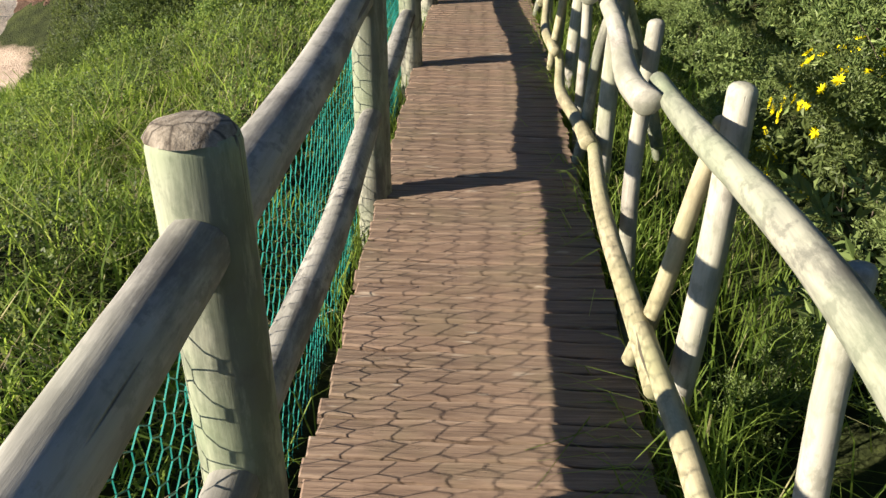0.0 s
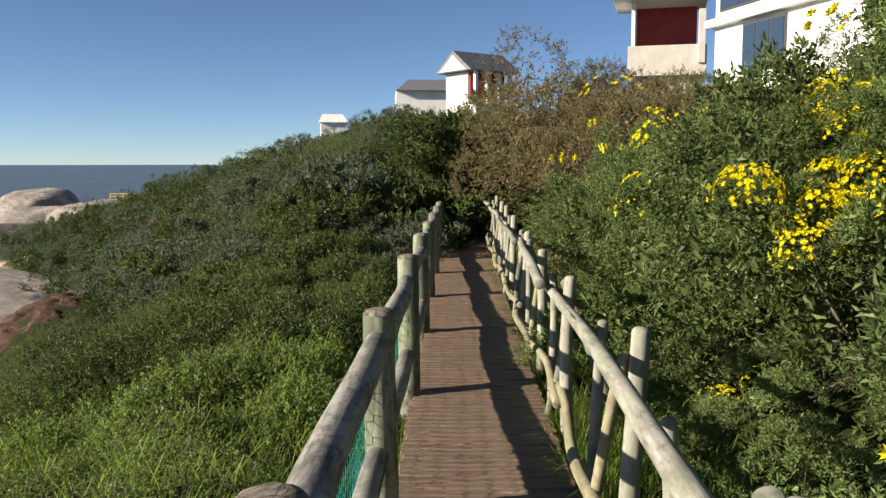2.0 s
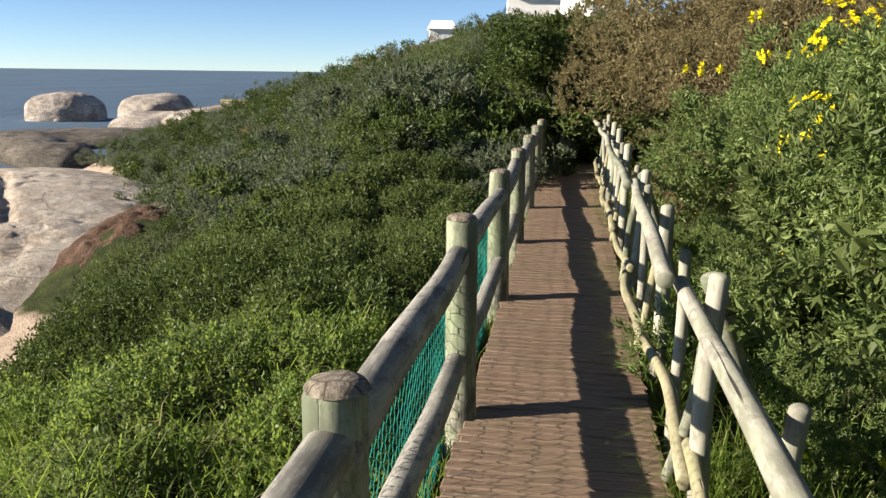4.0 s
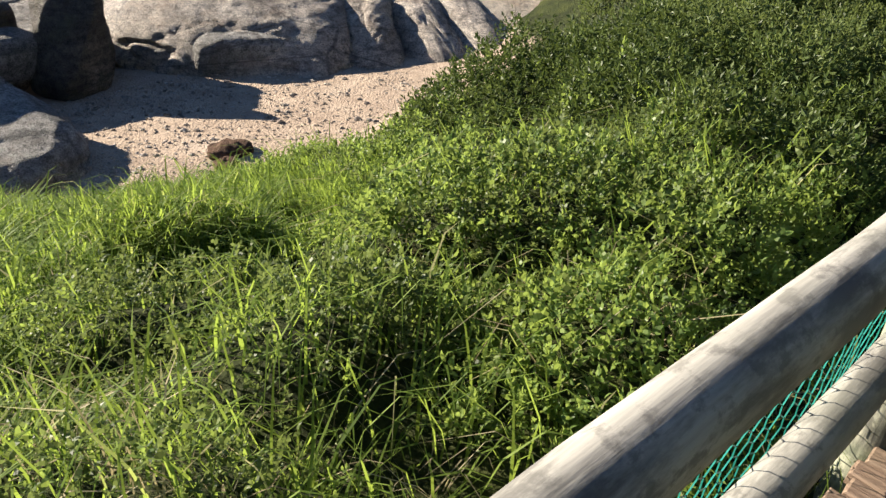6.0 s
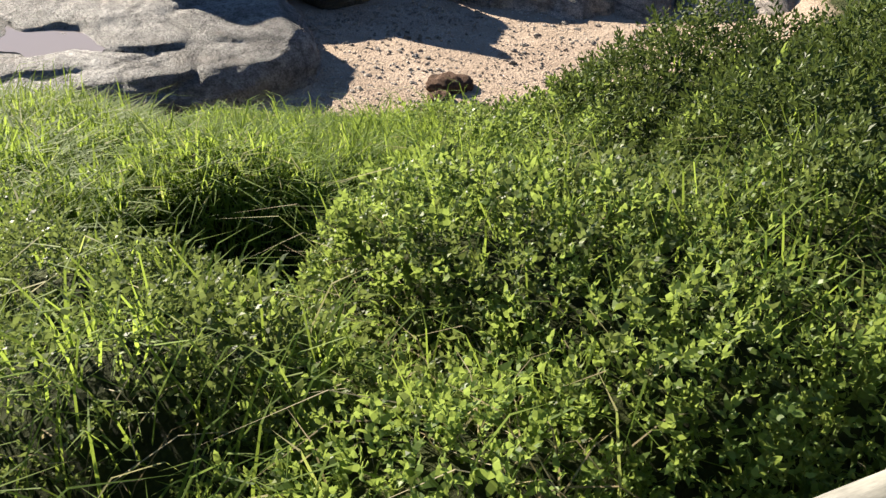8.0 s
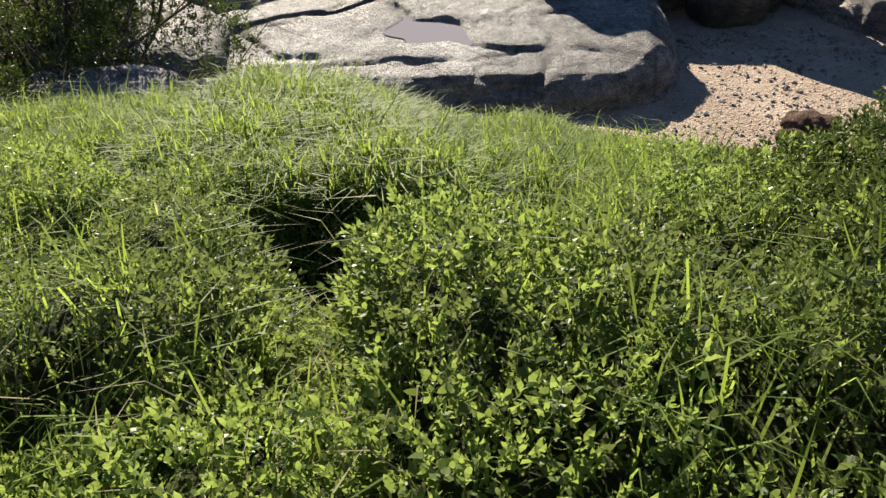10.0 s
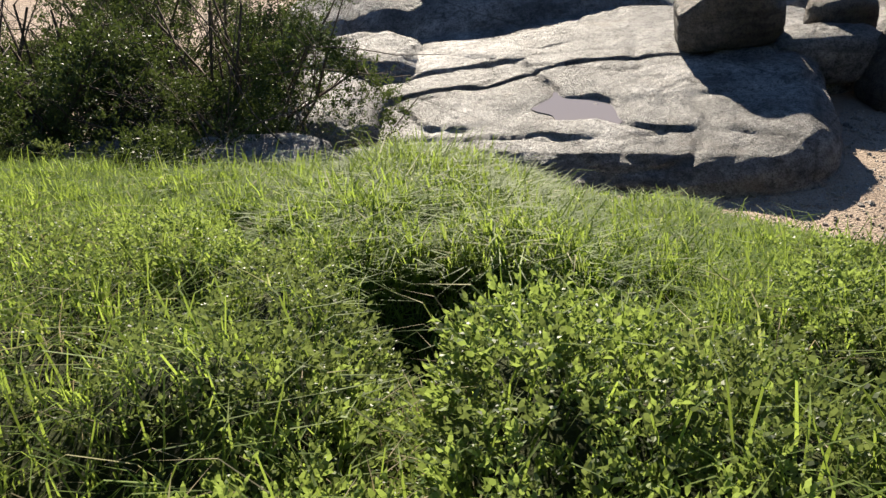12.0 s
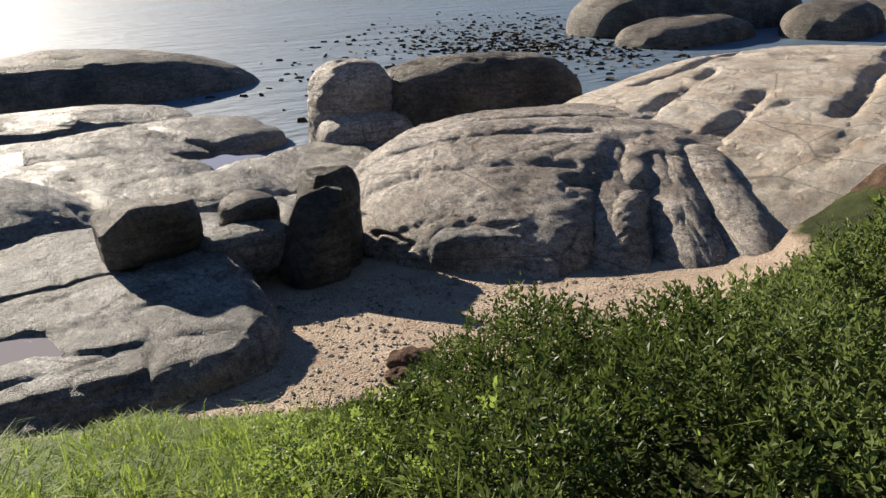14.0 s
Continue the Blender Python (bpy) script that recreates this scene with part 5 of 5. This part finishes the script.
def build_stones():
    rng = np.random.default_rng(19)
    protos = [rock_mesh("stones", (1, 0.8, 0.55), M_ROCK_WARM, 200 + q, level=1, rough_amp=0.3) for q in range(4)]
    co = []
    fs = []
    for me in protos:
        a = np.empty(len(me.vertices) * 3, np.float32)
        me.vertices.foreach_get("co", a)
        co.append(a.reshape(-1, 3))
        fs.append(np.array([list(p.vertices) for p in me.polygons]))
    V, F, o = [], [], 0
    while len(V) < 2600:
        x, y = rng.uniform(-13.5, -7.6), rng.uniform(7.5, 15.0)
        if cover_height(x, y) > 0.02:
            continue
        q = rng.integers(0, 4)
        s = rng.uniform(0.012, 0.03) * (2.2 if rng.random() < 0.08 else 1)
        a = rng.random() * 6.28
        r = np.array([[math.cos(a), -math.sin(a), 0], [math.sin(a), math.cos(a), 0], [0, 0, 1]])
        V.append(co[q] * s @ r.T + [x, y, float(ground_z(x, y)) + 0.005])
        F.append(fs[q] + o)
        o += len(co[q])
    for me in protos:
        bpy.data.meshes.remove(me)
    stuff("pebbles", np.concatenate(V), np.concatenate(F), M_ROCK_WARM, "scattered pebbles and grit on the small beach", "pebbles")


build_stones()


# ---- houses on the hill ----
def wall_box(name, size, at, mat, parent, label="", turn=0, bevel=0.02):
    return part(name, box_mesh(name, size, mat, bevel), parent, label, pose(*at, 0, 0, turn))


def window(parent, at, width, height, turn, panes=3):
    """A window in a wall that faces local -y: frame bars and panes set into it."""
    w = part("window", box_mesh("window", (width, 0.06, height), M_FRAME, 0.005), parent, "dark-framed window", pose(*at, 0, 0, turn))
    pw = (width - 0.08 * (panes + 1)) / panes
    for q in range(panes):
        part("pane", box_mesh("pane", (pw, 0.03, height - 0.16), M_GLASS, 0), w, m=pose(-width / 2 + 0.08 + pw / 2 + q * (pw + 0.08), -0.035, 0))
    return w


def roof(name, size, height, mat, parent, at, hip=0.0):
    """A pitched roof with its ridge along x."""
    a, b = size[0] / 2, size[1] / 2
    bm = bmesh.new()
    v = [bm.verts.new(p) for p in ((-a, -b, 0), (a, -b, 0), (a, b, 0), (-a, b, 0), (-a + hip, 0, height), (a - hip, 0, height))]
    for f in ((0, 1, 5, 4), (2, 3, 4, 5), (1, 2, 5), (3, 0, 4), (3, 2, 1, 0)):
        bm.faces.new([v[q] for q in f])
    bmesh.ops.recalc_face_normals(bm, faces=bm.faces[:])
    part(name, bm_mesh(name, bm, mat), parent, m=pose(*at))


def build_houses():
    h = new("white_house")
    h.matrix_basis = pose(9.3, 26.0, 0, 0, 0, -74)      # local -y faces the walk
    tagged(h, "white modern two-storey house with dark windows on the hillside", "house")
    wall_box("wall", (7.2, 6.5, 7.4), (0, 3.3, 5.2), M_WHITE, h)
    wall_box("upper_storey", (7.6, 6.9, 0.25), (0, 3.2, 6.05), M_WHITE, h)
    wall_box("flat_roof", (8.0, 7.3, 0.25), (0, 3.2, 9.02), M_WHITE, h)
    window(h, (-1.0, 0.03, 5.08), 2.06, 1.5, 0)
    window(h, (-0.5, 0.03, 7.2), 5.6, 1.6, 0, 5)
    t = new("terrace_house")
    t.matrix_basis = pose(11.0, 46.8, 2.0, 0, 0, -14) @ Matrix.Diagonal((0.66, 1, 1, 1))
    tagged(t, "house with a deep red terrace under a white overhanging roof", "house")
    wall_box("red_back_wall", (5.2, 0.3, 2.4), (0, 2.4, 7.0), M_RED, t, "deep red terrace wall")
    wall_box("parapet", (6.2, 0.3, 1.6), (0.2, 0.0, 5.0), M_GREYWALL, t, "pale grey terrace parapet")
    wall_box("pillar", (0.55, 0.6, 2.8), (2.9, 0.0, 6.2), M_GREYWALL, t, "pale grey pillar")
    wall_box("side_wall", (0.3, 2.6, 2.5), (-2.5, 1.2, 6.9), M_WHITE, t)
    wall_box("roof_slab", (7.4, 4.6, 0.35), (-0.4, 1.2, 8.35), M_WHITE, t, "white overhanging roof")
    wall_box("upper_wall", (4.6, 2.6, 2.0), (0.8, 2.2, 9.5), M_GREYWALL, t)
    wall_box("base", (6.0, 4.0, 5.0), (0.2, 2.4, 2.4), M_GREYWALL, t)
    v = new("gabled_villa")
    v.matrix_basis = pose(1.0, 47.0, 0, 0, 0, 38)
    tagged(v, "white ridge-top villa with dark slate gable roof and columned porch", "house")
    wall_box("wall", (2.6, 1.9, 5.5), (0, 0.25, 3.6), M_WHITE, v)
    roof("roof", (3.5, 3.1), 1.1, M_SLATE, v, (0, 0, 6.36))
    bm = bmesh.new()
    g = [bm.verts.new(p) for p in ((-1.78, -1.15, 6.40), (-1.78, 1.15, 6.40), (-1.78, 0, 7.22), (-1.70, -1.15, 6.40), (-1.70, 1.15, 6.40), (-1.70, 0, 7.22))]
    for f in ((0, 2, 1), (3, 4, 5), (0, 1, 4, 3), (1, 2, 5, 4), (2, 0, 3, 5)):
        bm.faces.new([g[q] for q in f])
    part("gable", bm_mesh("gable", bm, M_WHITE), v, "white gable end")
    wall_box("porch_wall", (2.4, 0.1, 1.4), (0, -0.75, 5.6), M_RED, v, "dull red porch wall")
    for q in range(4):
        wall_box("column", (0.2, 0.2, 1.75), (-1.2 + 0.8 * q, -1.25, 5.49), M_WHITE, v)
    wall_box("porch_base", (2.8, 1.0, 3.7), (0, -1.0, 2.77), M_WHITE, v)
    c = new("low_cottage")
    c.matrix_basis = pose(-1.6, 58.0, -0.5, 0, 0, 5)
    tagged(c, "low white cottage with a grey slate roof", "house")
    wall_box("wall", (5.4, 4.0, 4.0), (0, 2, 4.9), M_WHITE, c)
    roof("roof", (6.0, 4.8), 0.95, M_SLATE, c, (0.3, 2, 6.9), 0.9)
    window(c, (1.2, -0.02, 6.2), 0.9, 0.8, 0, 2)
    f = new("far_cottage")
    f.matrix_basis = pose(-11.0, 74.0, -0.4, 0, 0, 10)
    tagged(f, "small far white cottage on the ridge", "house")
    wall_box("wall", (2.2, 3.0, 4.0), (0, 1.5, 3.5), M_WHITE, f)
    roof("roof", (2.6, 3.4), 0.8, M_WHITE, f, (0, 1.5, 5.5), 0.4)
    b = new("barrier_rail")
    b.matrix_basis = pose(-31.0, 77.6, -1.62) @ Matrix.Diagonal((0.6, 0.6, 0.6, 1))
    tagged(b, "yellow railing at the edge of the far rocks", "railing")
    for q in range(6):
        part("post", box_mesh("post", (0.12, 0.12, 1.1), M_YELLOW, 0.01), b, m=pose(-2.5 + q, 0, 0.1))
    for z in (0.2, 0.6):
        part("rail", box_mesh("rail", (5.2, 0.09, 0.12), M_YELLOW, 0.01), b, m=pose(0, -0.12, z))


build_houses()
build_boardwalk()
